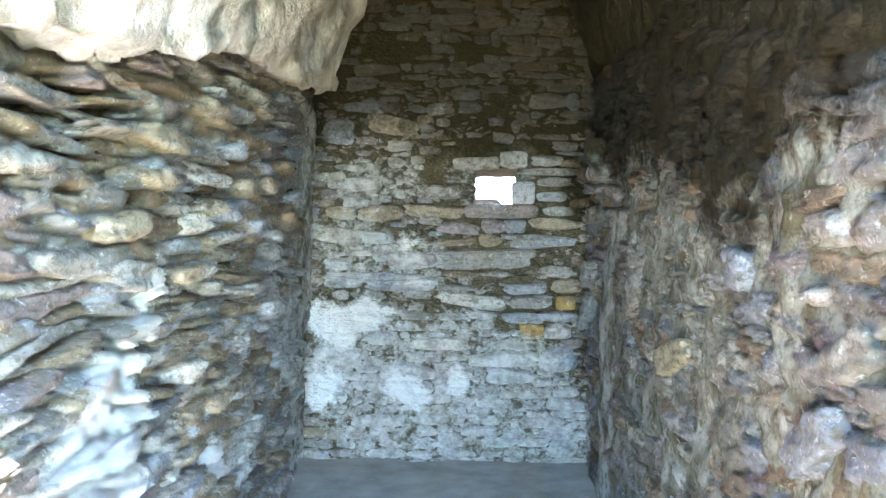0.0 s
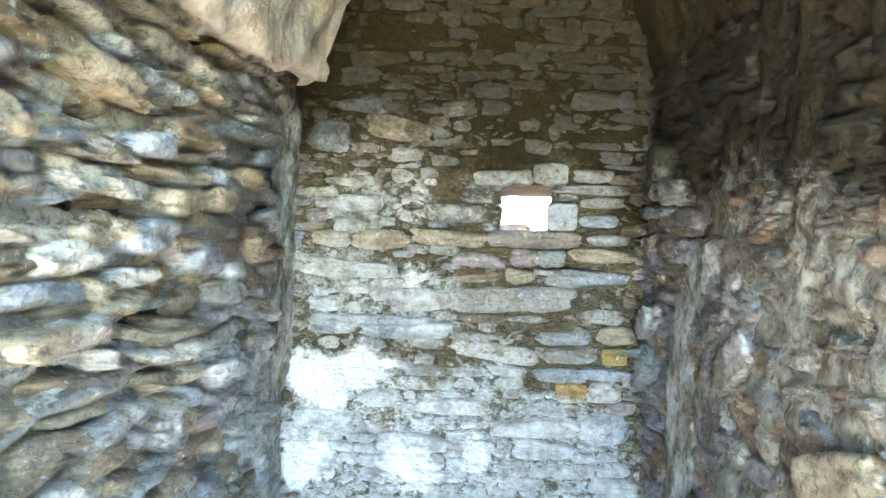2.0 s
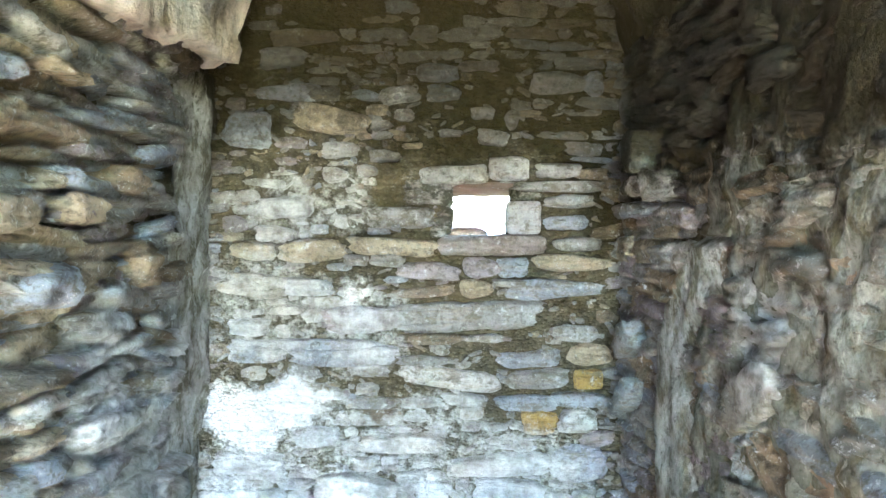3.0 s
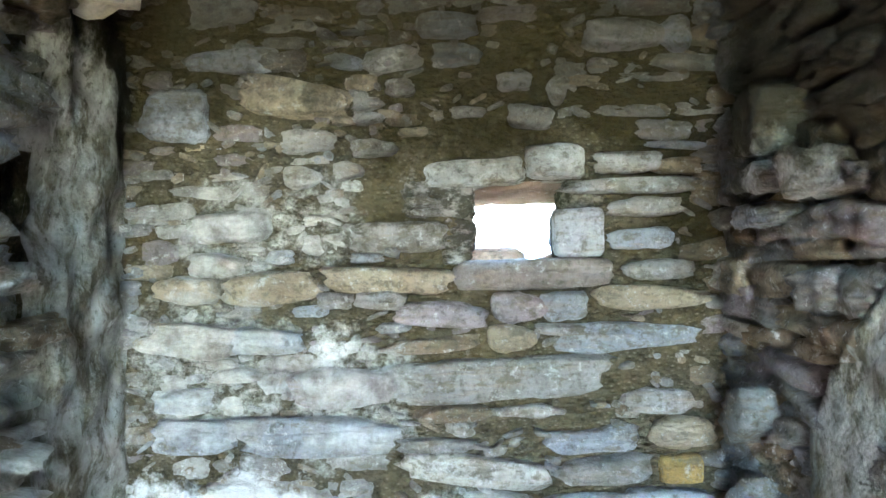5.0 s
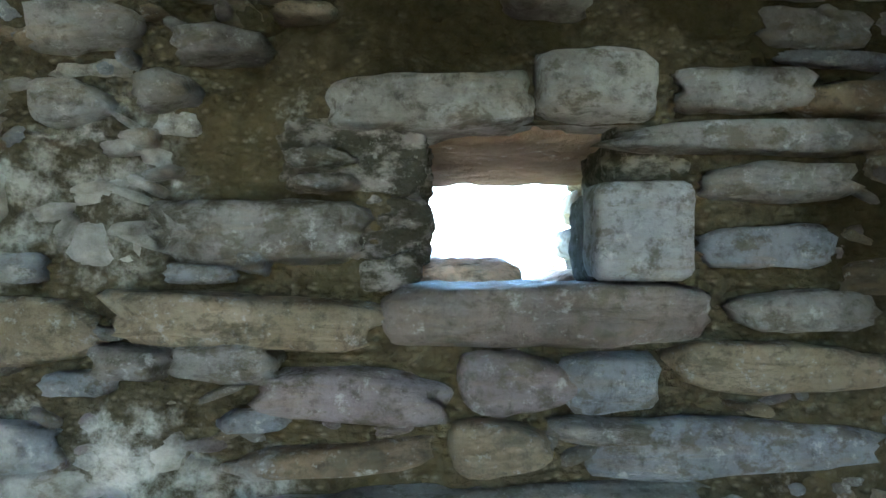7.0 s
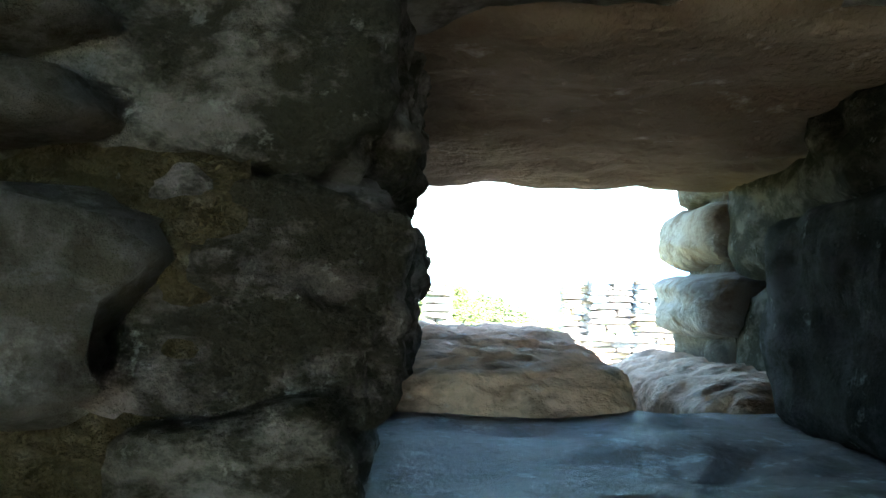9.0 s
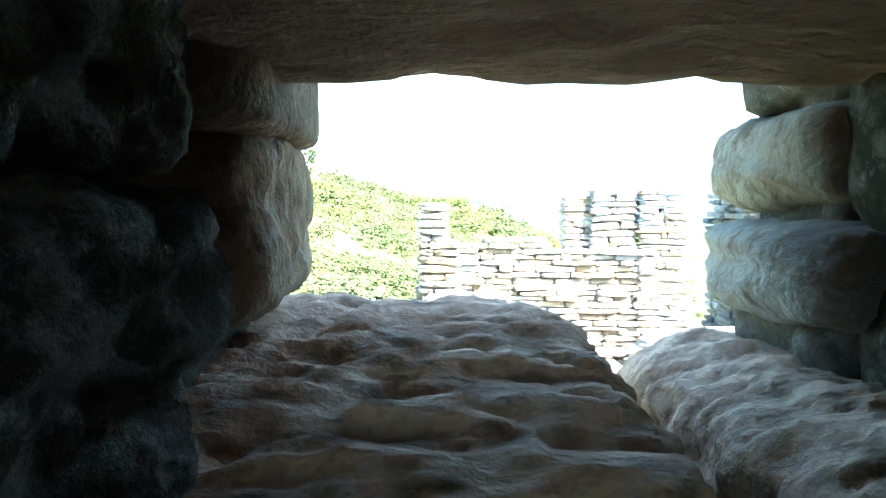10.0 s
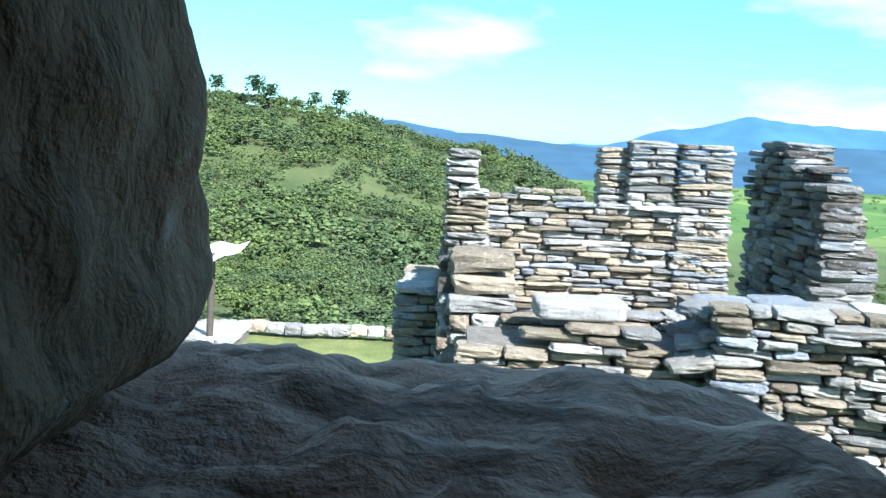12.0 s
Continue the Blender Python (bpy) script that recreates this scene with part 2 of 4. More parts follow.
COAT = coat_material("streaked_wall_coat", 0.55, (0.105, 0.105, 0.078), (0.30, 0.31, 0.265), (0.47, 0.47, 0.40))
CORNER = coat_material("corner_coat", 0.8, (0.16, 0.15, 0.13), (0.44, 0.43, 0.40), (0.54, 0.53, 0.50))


def plaster_material(name, low, high, stain, growth=0.5, pale_near=False):
    n = Nodes(name, 0.06)
    streak = n.noise(16, 6, 0.7, n.place(1, 1, 0.3))
    blot = n.noise(5, 7, 0.7)
    c = n.mix(n.step(streak, 0.3, 0.7), low, high)
    c = n.mix(n.step(blot, 0.42, 0.68, 0.0, 0.75), c, stain)
    c = n.mix(n.step(n.noise(45, 6, 0.7), 0.58, 0.72, 0.0, 0.5), c, (0.16, 0.15, 0.13))
    # paler grey-blue towards the entrance, with a ragged border
    if pale_near:
        y = n.put("ShaderNodeSeparateXYZ")
        n.link(n.place(), y.inputs[0])
        ragged = n.math('ADD', y.outputs[1], n.math('MULTIPLY', n.math('SUBTRACT', blot, 0.5), 3.0))
        c = n.mix(n.step(ragged, 2.3, 3.3, 0.7, 0.0), c, n.mix(n.step(n.noise(8, 7, 0.7), 0.38, 0.62), (0.11, 0.115, 0.11), (0.42, 0.44, 0.45)))
    if growth:
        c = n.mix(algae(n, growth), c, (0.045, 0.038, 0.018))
    return n.finish(c, 0.85, ((n.noise(9, 7, 0.7), 0.03), (streak, 0.010), (n.noise(80, 5, 0.7), 0.005)))


PLASTER = coat_material("broken_plaster", 0.6, (0.20, 0.20, 0.175), (0.46, 0.47, 0.43), (0.46, 0.46, 0.42))
TAN_PLASTER = plaster_material("tan_plaster", (0.17, 0.145, 0.115), (0.50, 0.43, 0.33), (0.34, 0.33, 0.32), 0.0, True)
# damp stone, its near-black tone also painting in the gloom overhead
DAMP_SHADED = plaster_material("damp_shaded_vault", (0.006, 0.005, 0.003), (0.030, 0.025, 0.012), (0.012, 0.012, 0.005), 0.3)


def ground_material():
    n = Nodes("grass_and_fields")
    xyz = n.put("ShaderNodeSeparateXYZ")
    n.link(n.place(), xyz.inputs[0])
    patch = n.put("ShaderNodeTexVoronoi", Scale=0.0045)
    n.link(n.place(1, 0.55, 0), patch.inputs["Vector"])
    field = n.put("ShaderNodeValToRGB")
    field.color_ramp.elements[0].color, field.color_ramp.elements[1].color = (0.055, 0.13, 0.025, 1), (0.17, 0.24, 0.06, 1)
    tone = n.put("ShaderNodeSeparateColor")
    n.link(patch.outputs["Color"], tone.inputs[0])
    n.link(tone.outputs[0], field.inputs[0])
    near = n.mix(n.step(n.noise(0.9, 7, 0.7), 0.35, 0.7), (0.105, 0.13, 0.036), (0.24, 0.25, 0.085))
    near = n.mix(n.step(xyz.outputs[1], 26, 44), near, n.mix(n.noise(0.4, 6, 0.7), (0.03, 0.05, 0.016), (0.12, 0.14, 0.05)))
    near = n.mix(n.step(n.noise(0.13, 6, 0.7), 0.5, 0.7, 0.0, 0.5), near, (0.12, 0.125, 0.05))
    c = n.mix(n.step(xyz.outputs[1], 330, 700), near, field.outputs[0])
    c = n.mix(n.step(n.noise(0.02, 6, 0.7), 0.52, 0.62, 0.0, 0.75), c, (0.035, 0.065, 0.020))
    return n.finish(c, 1.0, ((n.noise(6, 6, 0.7), 0.05),))


def leaf_material(name, low, high):
    n = Nodes(name)
    g = n.put("ShaderNodeNewGeometry")
    c = n.mix(g.outputs["Random Per Island"], low, high)
    c = n.mix(n.step(n.noise(0.20, 3, 0.5), 0.38, 0.58, 0.7, 0.0), c, n.mix(1.0, c, (0.42, 0.46, 0.50), 'MULTIPLY'))
    c = n.mix(n.step(n.noise(0.05, 4, 0.6), 0.4, 0.65), c, n.mix(1.0, c, (1.2, 1.12, 0.75), 'MULTIPLY'))
    return n.finish(c, 0.8)


GROUND = ground_material()
LEAVES = leaf_material("woodland_leaves", (0.030, 0.052, 0.020), (0.115, 0.158, 0.060))
PINE = leaf_material("pine_needles", (0.02, 0.04, 0.015), (0.05, 0.08, 0.03))


def plain_material(name, low, high, rough=0.7, scale=12.0):
    n = Nodes(name)
    grain = n.noise(scale, 6, 0.65)
    return n.finish(n.mix(n.step(grain, 0.3, 0.7), low, high), rough, ((n.noise(scale * 6, 4, 0.6), 0.002),))


BARK = plain_material("bark", (0.09, 0.07, 0.05), (0.19, 0.16, 0.12), 0.9)
TARP = plain_material("white_tarpaulin", (0.78, 0.78, 0.76), (0.85, 0.85, 0.84), 0.5, 3)
DARK_WOOD = plain_material("dark_post", (0.05, 0.04, 0.035), (0.11, 0.09, 0.07), 0.7)
PAVING = plain_material("trodden_earth", (0.20, 0.18, 0.15), (0.34, 0.32, 0.28), 0.95, 5)


# Blue haze of distance, put into the colour and a faint emission.
def haze_material(name, colour, glow):
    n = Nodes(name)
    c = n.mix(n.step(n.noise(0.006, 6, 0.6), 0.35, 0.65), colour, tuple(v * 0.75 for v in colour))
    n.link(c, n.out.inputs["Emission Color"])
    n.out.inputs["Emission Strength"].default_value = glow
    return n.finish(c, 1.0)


RIDGE_NEAR = haze_material("hazed_ridge_near", (0.030, 0.072, 0.115), 0.5)
RIDGE_FAR = haze_material("hazed_ridge_far", (0.042, 0.115, 0.235), 0.50)

# ---- building helpers ----
def mesh_of(name, verts, faces, material, smooth=True):
    me = bpy.data.meshes.new(name)
    me.from_pydata([tuple(v) for v in verts], [], faces)
    me.polygons.foreach_set("use_smooth", [smooth] * len(me.polygons))
    me.materials.append(material)
    me.update()
    return me


def part(name, me, parent, label="", m=None):
    ob = new(name, me)
    ob.parent = parent
    if m is not None:
        ob.matrix_basis = m
    return tagged(ob, label)


def cube_net(cuts):
    """Corner points and quads of a cube of half-size one, each side cut into a grid."""
    bm = bmesh.new()
    bmesh.ops.create_cube(bm, size=2)
    if cuts:
        bmesh.ops.subdivide_edges(bm, edges=bm.edges[:], cuts=cuts, use_grid_fill=True)
    pts = [v.co.copy() for v in bm.verts]
    quads = [[v.index for v in f.verts] for f in bm.faces]
    bm.free()
    return pts, quads


NETS = {c: cube_net(c) for c in (0, 1, 2, 3, 5, 9, 15, 31, 71)}


def boulder(seed, cuts=2, square=4.0, rough=0.12, size=(1, 1, 1), detail=0.0, even=False, grain=22.0, front=7.0):
    """Points and quads of one slab, with rounded, uneven edges, filling about its size."""
    rnd = random.Random(seed)
    off = Vector((rnd.uniform(-50, 50), rnd.uniform(-50, 50), rnd.uniform(-50, 50)))
    taper, lean, bow = rnd.uniform(-0.22, 0.22), rnd.uniform(-0.12, 0.12), rnd.uniform(-0.10, 0.10)
    if even:
        taper = lean = bow = 0.0
    pts, quads = NETS[cuts]
    out = []
    for p in pts:
        r = ((abs(p.x) ** square + abs(p.z) ** square) ** (front / square) + abs(p.y) ** front) ** (1 / front)
        q = p / r
        q = q + noise.noise_vector(q * 1.1 + off) * rough + noise.noise_vector(q * 3.1 + off) * rough * 0.7
        q.z = q.z * (1 - taper * q.x) + lean * q.x + bow * (q.x * q.x - 0.5)
        v = Vector((q.x * size[0] / 2, q.y * size[1] / 2, q.z * size[2] / 2))
        if detail:
            w = Vector((v.x * 0.6, v.y, v.z))
            v += q.normalized() * (noise.fractal(w * grain + off, 0.8, 2.1, 4) - 1.6 * max(0.0, noise.noise(w * grain * 1.7 - off) - 0.05)) * detail
        out.append(v)
    return out, quads


LIB = [mesh_of("stone", *boulder(i, 5, (2.8, 3.8, 5.5)[i % 3], 0.19, (1, 1, 1), 0.06, False, 3.6, 4.0), STONE) for i in range(24)]
ROUGH = [mesh_of("stone", *boulder(60 + i, 5, (3.2, 5.0, 8.0)[i % 3], 0.24, (1, 1, 1), 0.10, False, 3.2, 6.0), STONE, i % 2 == 0) for i in range(24)]
SLABS = [mesh_of("slab", *boulder(100 + i, 3, (9.0, 14.0, 7.0)[i % 3], 0.15), RUIN, False) for i in range(24)]


def thing(name, label, category, kind="", group="", m=None):
    ob = new(name)
    ob.empty_display_size = 0.1
    if m is not None:
        ob.matrix_basis = m
    return tagged(ob, label, category, group, kind)


def shade(rnd, choices, spread=0.16):
    c = rnd.choice(choices)
    k = 1 + rnd.uniform(-spread, spread)
    return (c[0] * k, c[1] * k, c[2] * k, 1)


def joined(name, items, lib, material, parent, label=""):
    """Many small stones as one mesh: items are pairs of a number in lib and a pose."""
    verts, faces = [], []
    for i, m in items:
        me = lib[i]
        at = len(verts)
        verts += [m @ v.co for v in me.vertices]
        faces += [[at + k for k in p.vertices] for p in me.polygons]
    ob = part(name, mesh_of(name, verts, faces, material), parent, label)
    return tagged(ob, kind="stuff")


def box_points(x0, x1, y0, y1, z0, z1):
    v = [(x, y, z) for z in (z0, z1) for y in (y0, y1) for x in (x0, x1)]
    f = [(0, 2, 3, 1), (4, 5, 7, 6), (0, 1, 5, 4), (2, 6, 7, 3), (0, 4, 6, 2), (1, 3, 7, 5)]
    return v, f


def boxes_mesh(name, boxes, material):
    verts, faces = [], []
    for b in boxes:
        v, f = box_points(*b)
        faces += [[k + len(verts) for k in q] for q in f]
        verts += v
    return mesh_of(name, verts, faces, material, False)


def sheet(name, us, vs, place, material, keep=None):
    """A bumpy sheet over a grid; place(u, v) gives its points."""
    nu = len(us)
    verts = [place(u, v) for v in vs for u in us]
    faces = []
    for j in range(len(vs) - 1):
        for i in range(nu - 1):
            if keep is None or keep((us[i] + us[i + 1]) / 2, (vs[j] + vs[j + 1]) / 2):
                faces.append((j * nu + i, j * nu + i + 1, (j + 1) * nu + i + 1, (j + 1) * nu + i))
    return mesh_of(name, verts, faces, material)


def steps(a, b, size):
    k = max(1, round(abs(b - a) / size))
    return [a + (b - a) * i / k for i in range(k + 1)]


def relief(x, y, z, size=0.02):
    p = Vector((x, y, z))
    return size * (noise.noise(p * 5) + 0.7 * noise.noise(p * 13) + 0.4 * noise.noise(p * 31))


def courses(rnd, u0, u1, v0, v1, height, length, taken, free=None):
    """Stones laid in uneven courses over a wall: yields u, v, width, height."""
    v = v0
    while v < v1:
        h = rnd.uniform(*height)
        u = u0 - rnd.uniform(0, 0.08)
        while u < u1:
            w = min(rnd.uniform(*length) * rnd.uniform(0.7, 1.3), u1 - u + 0.03)
            hh = h * rnd.uniform(0.75, 1.15)
            cu, cv = u + w / 2, v + h / 2 + 0.012 * math.sin(3.1 * u + 9 * v) + rnd.uniform(-0.006, 0.006)
            clash = any(abs(cu - a) < (w + c) * 0.46 and abs(cv - b) < (hh + d) * 0.44 for a, b, c, d in taken)
            if clash and w > 0.09:
                w *= 0.5
                cu = u + w / 2
                clash = any(abs(cu - a) < (w + c) * 0.46 and abs(cv - b) < (hh + d) * 0.44 for a, b, c, d in taken)
            if clash:
                u += 0.035
                continue
            if w > 0.03 and (free is None or free(cu, cv)):
                yield cu, cv, w, hh
            u += w + rnd.uniform(0.0, 0.015)
        v += h * 0.98


# ---- the chamber ----
LEFT, RIGHT, BACK, OUTER, FRONT = -0.76, 0.82, 4.885, 5.60, 0.05
HOLE = (0.13, 0.50, 1.44, 1.672)


def in_hole(u, v, margin=0.0):
    return HOLE[0] - margin < u < HOLE[1] + margin and HOLE[2] - margin < v < HOLE[3] + margin


# back wall with the small window through it
wall_back = thing("wall_back", "back wall of coursed slab rubble in brown earth mortar with a small window", "wall", "structure")
part("wall_core", boxes_mesh("wall_core", [
    (-1.4, HOLE[0] - 0.04, BACK + 0.03, OUTER, -0.1, 3.0), (HOLE[1] + 0.04, 1.5, BACK + 0.03, OUTER, -0.1, 3.0),
    (HOLE[0] - 0.04, HOLE[1] + 0.04, BACK + 0.03, OUTER - 0.05, -0.1, HOLE[2] - 0.06),
    (HOLE[0] - 0.04, HOLE[1] + 0.04, BACK + 0.03, OUTER, HOLE[3] + 0.06, 3.0)], MORTAR), wall_back)
part("mortar_bed", sheet("mortar_bed", steps(-1.0, 1.0, 0.018), steps(-0.05, 2.95, 0.018),
     lambda u, v: (u, BACK + relief(u, 0, v, 0.030), v), MORTAR, lambda u, v: not in_hole(u, v)), wall_back)

placed = []
FACE = random.Random(5)


def face_stone(x, z, w, h, tilt, colour, proud=0.0):
    """One chosen slab of the back wall."""
    k = FACE.randrange(24)
    depth = FACE.uniform(0.08, 0.12)
    ob = part("stone", LIB[k], wall_back, m=Matrix.LocRotScale(
        (x, BACK - 0.004 - proud + FACE.uniform(-0.006, 0.006), z), Euler((0, radians(-tilt), 0)), (w * 1.03, depth, h * 1.04)))
    ob.color = shade(FACE, [colour], 0.10)
    placed.append((x, z, w, h))


window = thing("window_1", "small rectangular window opening framed by rough slabs", "window", "structure")

# window surround, large slabs with worn edges
def hero(name, x0, x1, y0, y1, z0, z1, seed, colour, parent=None, square=7.0, rough=0.07, detail=0.006, tilt=0.0, label="", material=None, cuts=9, yaw=0.0, grain=22.0, pitch=0.0):
    size = (x1 - x0, y1 - y0, z1 - z0)
    me = mesh_of(name, *boulder(seed, cuts, square, rough, size, detail, True, grain), material or STONE)
    ob = part(name, me, parent or window, label, Matrix.LocRotScale(((x0 + x1) / 2, (y0 + y1) / 2, (z0 + z1) / 2),
              Euler((radians(pitch), radians(-tilt), radians(yaw))), None))
    ob.color = (*colour, 1)
    placed.append(((x0 + x1) / 2, (z0 + z1) / 2, x1 - x0, z1 - z0))
    return ob


hero("lintel", 0.050, 0.320, 4.835, 5.20, 1.664, 1.735, 31, (0.60, 0.59, 0.54), tilt=3, label="cracked pale lintel slab")
hero("lintel", 0.318, 0.476, 4.832, 5.20, 1.676, 1.768, 32, (0.64, 0.64, 0.60), tilt=-2, label="cracked pale lintel slab")
# dark brown here includes the shade under the lintel
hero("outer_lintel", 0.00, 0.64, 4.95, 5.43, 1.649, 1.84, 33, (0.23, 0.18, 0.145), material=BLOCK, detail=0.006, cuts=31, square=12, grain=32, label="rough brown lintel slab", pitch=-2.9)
hero("window_sill", 0.118, 0.540, 4.825, 5.22, 1.392, 1.471, 34, (0.38, 0.32, 0.29), detail=0.006, cuts=15, material=SILL_STONE, label="worn reddish grey sill slab")
# dark block painted as the shaded flank of the squared stone
hero("jamb_stone", 0.404, 0.66, 4.945, 5.17, 1.462, 1.604, 53, (0.13, 0.12, 0.12), material=MOSSY_SHADED, cuts=15, square=9, rough=0.03, detail=0.005)
hero("squared_stone", 0.388, 0.515, 4.842, 4.95, 1.474, 1.600, 35, (0.58, 0.59, 0.62), square=10, rough=0.03, detail=0.003, label="squared blue-grey stone")
hero("wedge_stone", 0.095, 0.172, 4.85, 4.97, 1.466, 1.510, 36, (0.38, 0.37, 0.35), material=MOSSY_SHADED, tilt=10)
hero("sill_block", 0.050, 0.340, 5.14, 5.62, 1.345, 1.504, 37, (0.72, 0.49, 0.36), material=BLOCK, pitch=2.0, detail=0.0075, cuts=71, rough=0.035, square=11, grain=32, label="pitted rounded sill block")
hero("sill_block", 0.384, 0.640, 5.17, 5.62, 1.345, 1.484, 38, (0.72, 0.53, 0.40), material=BLOCK, detail=0.006, cuts=71, square=4, grain=32, label="pitted rounded sill block")
hero("jamb_stone", 0.456, 0.70, 5.40, 5.60, 1.574, 1.645, 39, (0.36, 0.33, 0.29), material=BLOCK, detail=0.006, square=4.5)
hero("jamb_stone", 0.444, 0.70, 5.38, 5.59, 1.502, 1.570, 40, (0.36, 0.35, 0.33), material=BLOCK, detail=0.005, square=5)
hero("jamb_stone", 0.470, 0.70, 5.40, 5.58, 1.45, 1.52, 50, (0.40, 0.36, 0.30), detail=0.01, square=5)
hero("jamb_stone", 0.470, 0.70, 5.40, 5.58, 1.64, 1.72, 51, (0.40, 0.36, 0.30), detail=0.01, square=5)
# jamb colours from here lowered to hold the shade inside the opening
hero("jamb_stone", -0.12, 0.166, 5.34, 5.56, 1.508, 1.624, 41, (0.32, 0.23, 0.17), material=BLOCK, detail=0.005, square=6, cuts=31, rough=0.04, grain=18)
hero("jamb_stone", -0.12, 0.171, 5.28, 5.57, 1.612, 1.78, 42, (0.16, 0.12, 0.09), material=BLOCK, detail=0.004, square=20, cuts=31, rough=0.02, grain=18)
hero("jamb_stone", -0.01, 0.184, 4.866, 5.18, 1.580, 1.69, 43, (0.30, 0.28, 0.26), material=MOSSY_SHADED, detail=0.011, cuts=31, rough=0.06, grain=36)
hero("jamb_stone", 0.00, 0.186, 4.866, 5.18, 1.498, 1.585, 44, (0.36, 0.33, 0.33), material=MOSSY_SHADED, detail=0.010, cuts=31, rough=0.06, grain=36)
hero("jamb_stone", -0.05, 0.140, 4.95, 5.50, 1.42, 1.54, 45, (0.25, 0.22, 0.19), material=MOSSY_SHADED, detail=0.008)
hero("jamb_stone", 0.478, 0.66, 5.14, 5.42, 1.44, 1.56, 46, (0.20, 0.18, 0.15), material=MOSSY_SHADED, detail=0.006)
hero("jamb_stone", 0.470, 0.66, 5.12, 5.42, 1.56, 1.68, 47, (0.20, 0.18, 0.15), material=MOSSY_SHADED, detail=0.006)
hero("jamb_stone", 0.420, 0.66, 4.90, 5.16, 1.596, 1.69, 48, (0.28, 0.26, 0.22), material=MOSSY_SHADED, detail=0.006)
hero("jamb_backing", 0.480, 0.70, 5.43, 5.57, 1.44, 1.73, 52, (0.34, 0.30, 0.25), detail=0.006)
for k, (x, y, z, w) in enumerate(((0.345, 5.24, 1.425, 0.05), (0.350, 5.33, 1.435, 0.045), (0.338, 5.19, 1.440, 0.04), (0.345, 5.42, 1.44, 0.05))):
    hero("rubble_stone", x - w / 2, x + w / 2, y - 0.03, y + 0.03, z - 0.02, z + 0.02, 70 + k, (0.34, 0.30, 0.25), square=3, rough=0.15, detail=0.003, cuts=5)
orange = hero("stone", 0.641, 0.752, 4.845, 4.95, 0.880, 0.957, 49, OCHRE, wall_back, square=8, rough=0.05, detail=0.003, label="squared ochre stone", cuts=3)

# chosen slabs of the back wall
face_stone(0.580, 1.716, 0.168, 0.052, 0, GREY)
face_stone(0.711, 1.701, 0.115, 0.041, 0, BROWN)
face_stone(0.585, 1.653, 0.325, 0.040, 0, GREY)
face_stone(0.627, 1.597, 0.188, 0.049, 3, GREY)
face_stone(0.609, 1.515, 0.152, 0.052, 0, BLUE)
face_stone(0.655, 1.434, 0.174, 0.051, 0, GREY)
face_stone(0.635, 1.363, 0.287, 0.060, -1, TAN)
face_stone(0.562, 1.263, 0.349, 0.068, 2, BLUE)
face_stone(0.235, 1.162, 0.540, 0.109, 2, GREY)
face_stone(0.289, 1.347, 0.144, 0.074, 0, PURPLE)
face_stone(0.408, 1.347, 0.111, 0.072, 3, BLUE)
face_stone(0.082, 1.333, 0.235, 0.063, -5, PURPLE)
face_stone(-0.042, 1.426, 0.314, 0.066, -3, TAN)
face_stone(-0.354, 1.413, 0.244, 0.082, 3, TAN)
face_stone(-0.572, 1.414, 0.163, 0.067, 0, TAN)
face_stone(-0.185, 1.377, 0.089, 0.041, -4, GREY)
face_stone(-0.067, 1.378, 0.126, 0.051, -3, GREY)
face_stone(-0.250, 1.352, 0.084, 0.029, 0, BLUE)
face_stone(-0.036, 1.304, 0.084, 0.029, 2, BLUE)
face_stone(0.056, 1.254, 0.235, 0.040, 3, BROWN)
face_stone(0.267, 1.268, 0.125, 0.067, 0, TAN)
face_stone(0.392, 1.288, 0.125, 0.028, -3, GREY)
face_stone(-0.019, 1.538, 0.246, 0.077, 0, GREY)
face_stone(-0.101, 1.486, 0.082, 0.023, 0, BLUE)
face_stone(-0.034, 1.500, 0.037, 0.028, -8, BLUE)
face_stone(-0.244, 1.794, 0.137, 0.057, 2, GREY)
face_stone(-0.076, 1.770, 0.116, 0.039, 0, GREY)
face_stone(-0.143, 1.713, 0.074, 0.042, 4, GREY)
face_stone(-0.264, 1.699, 0.095, 0.057, 0, GREY)
face_stone(0.029, 1.808, 0.074, 0.021, 0, TAN)
face_stone(0.173, 1.856, 0.089, 0.025, -2, GREY)
face_stone(0.336, 1.841, 0.110, 0.052, -8, GREY)
face_stone(-0.087, 1.851, 0.074, 0.029, 0, GREY)
face_stone(-0.277, 1.925, 0.263, 0.057, -9, TAN)
face_stone(-0.003, 1.924, 0.074, 0.042, 0, GREY)
face_stone(-0.558, 1.300, 0.210, 0.056, -3, TAN)
face_stone(-0.364, 1.277, 0.178, 0.061, 0, BLUE)
face_stone(-0.170, 1.151, 0.272, 0.097, 0, PURPLE)
face_stone(-0.589, 1.125, 0.142, 0.061, 0, BLUE)
face_stone(-0.452, 1.191, 0.126, 0.036, 0, TAN)
face_stone(-0.486, 1.222, 0.079, 0.026, 0, TAN)
face_stone(-0.570, 1.062, 0.177, 0.032, 0, BLUE)
face_stone(-0.299, 1.059, 0.365, 0.041, 0, BLUE)
face_stone(0.107, 1.077, 0.198, 0.040, 0, BROWN)
face_stone(0.289, 1.078, 0.167, 0.030, 0, GREY)
face_stone(0.640, 1.096, 0.172, 0.061, -3, GREY)
face_stone(-0.325, 1.494, 0.074, 0.036, 0, BLUE)
face_stone(-0.492, 1.477, 0.137, 0.057, 0, GREY)
face_stone(-0.451, 1.577, 0.200, 0.078, 0, GREY)
face_stone(0.048, 1.627, 0.089, 0.026, 0, GREY)
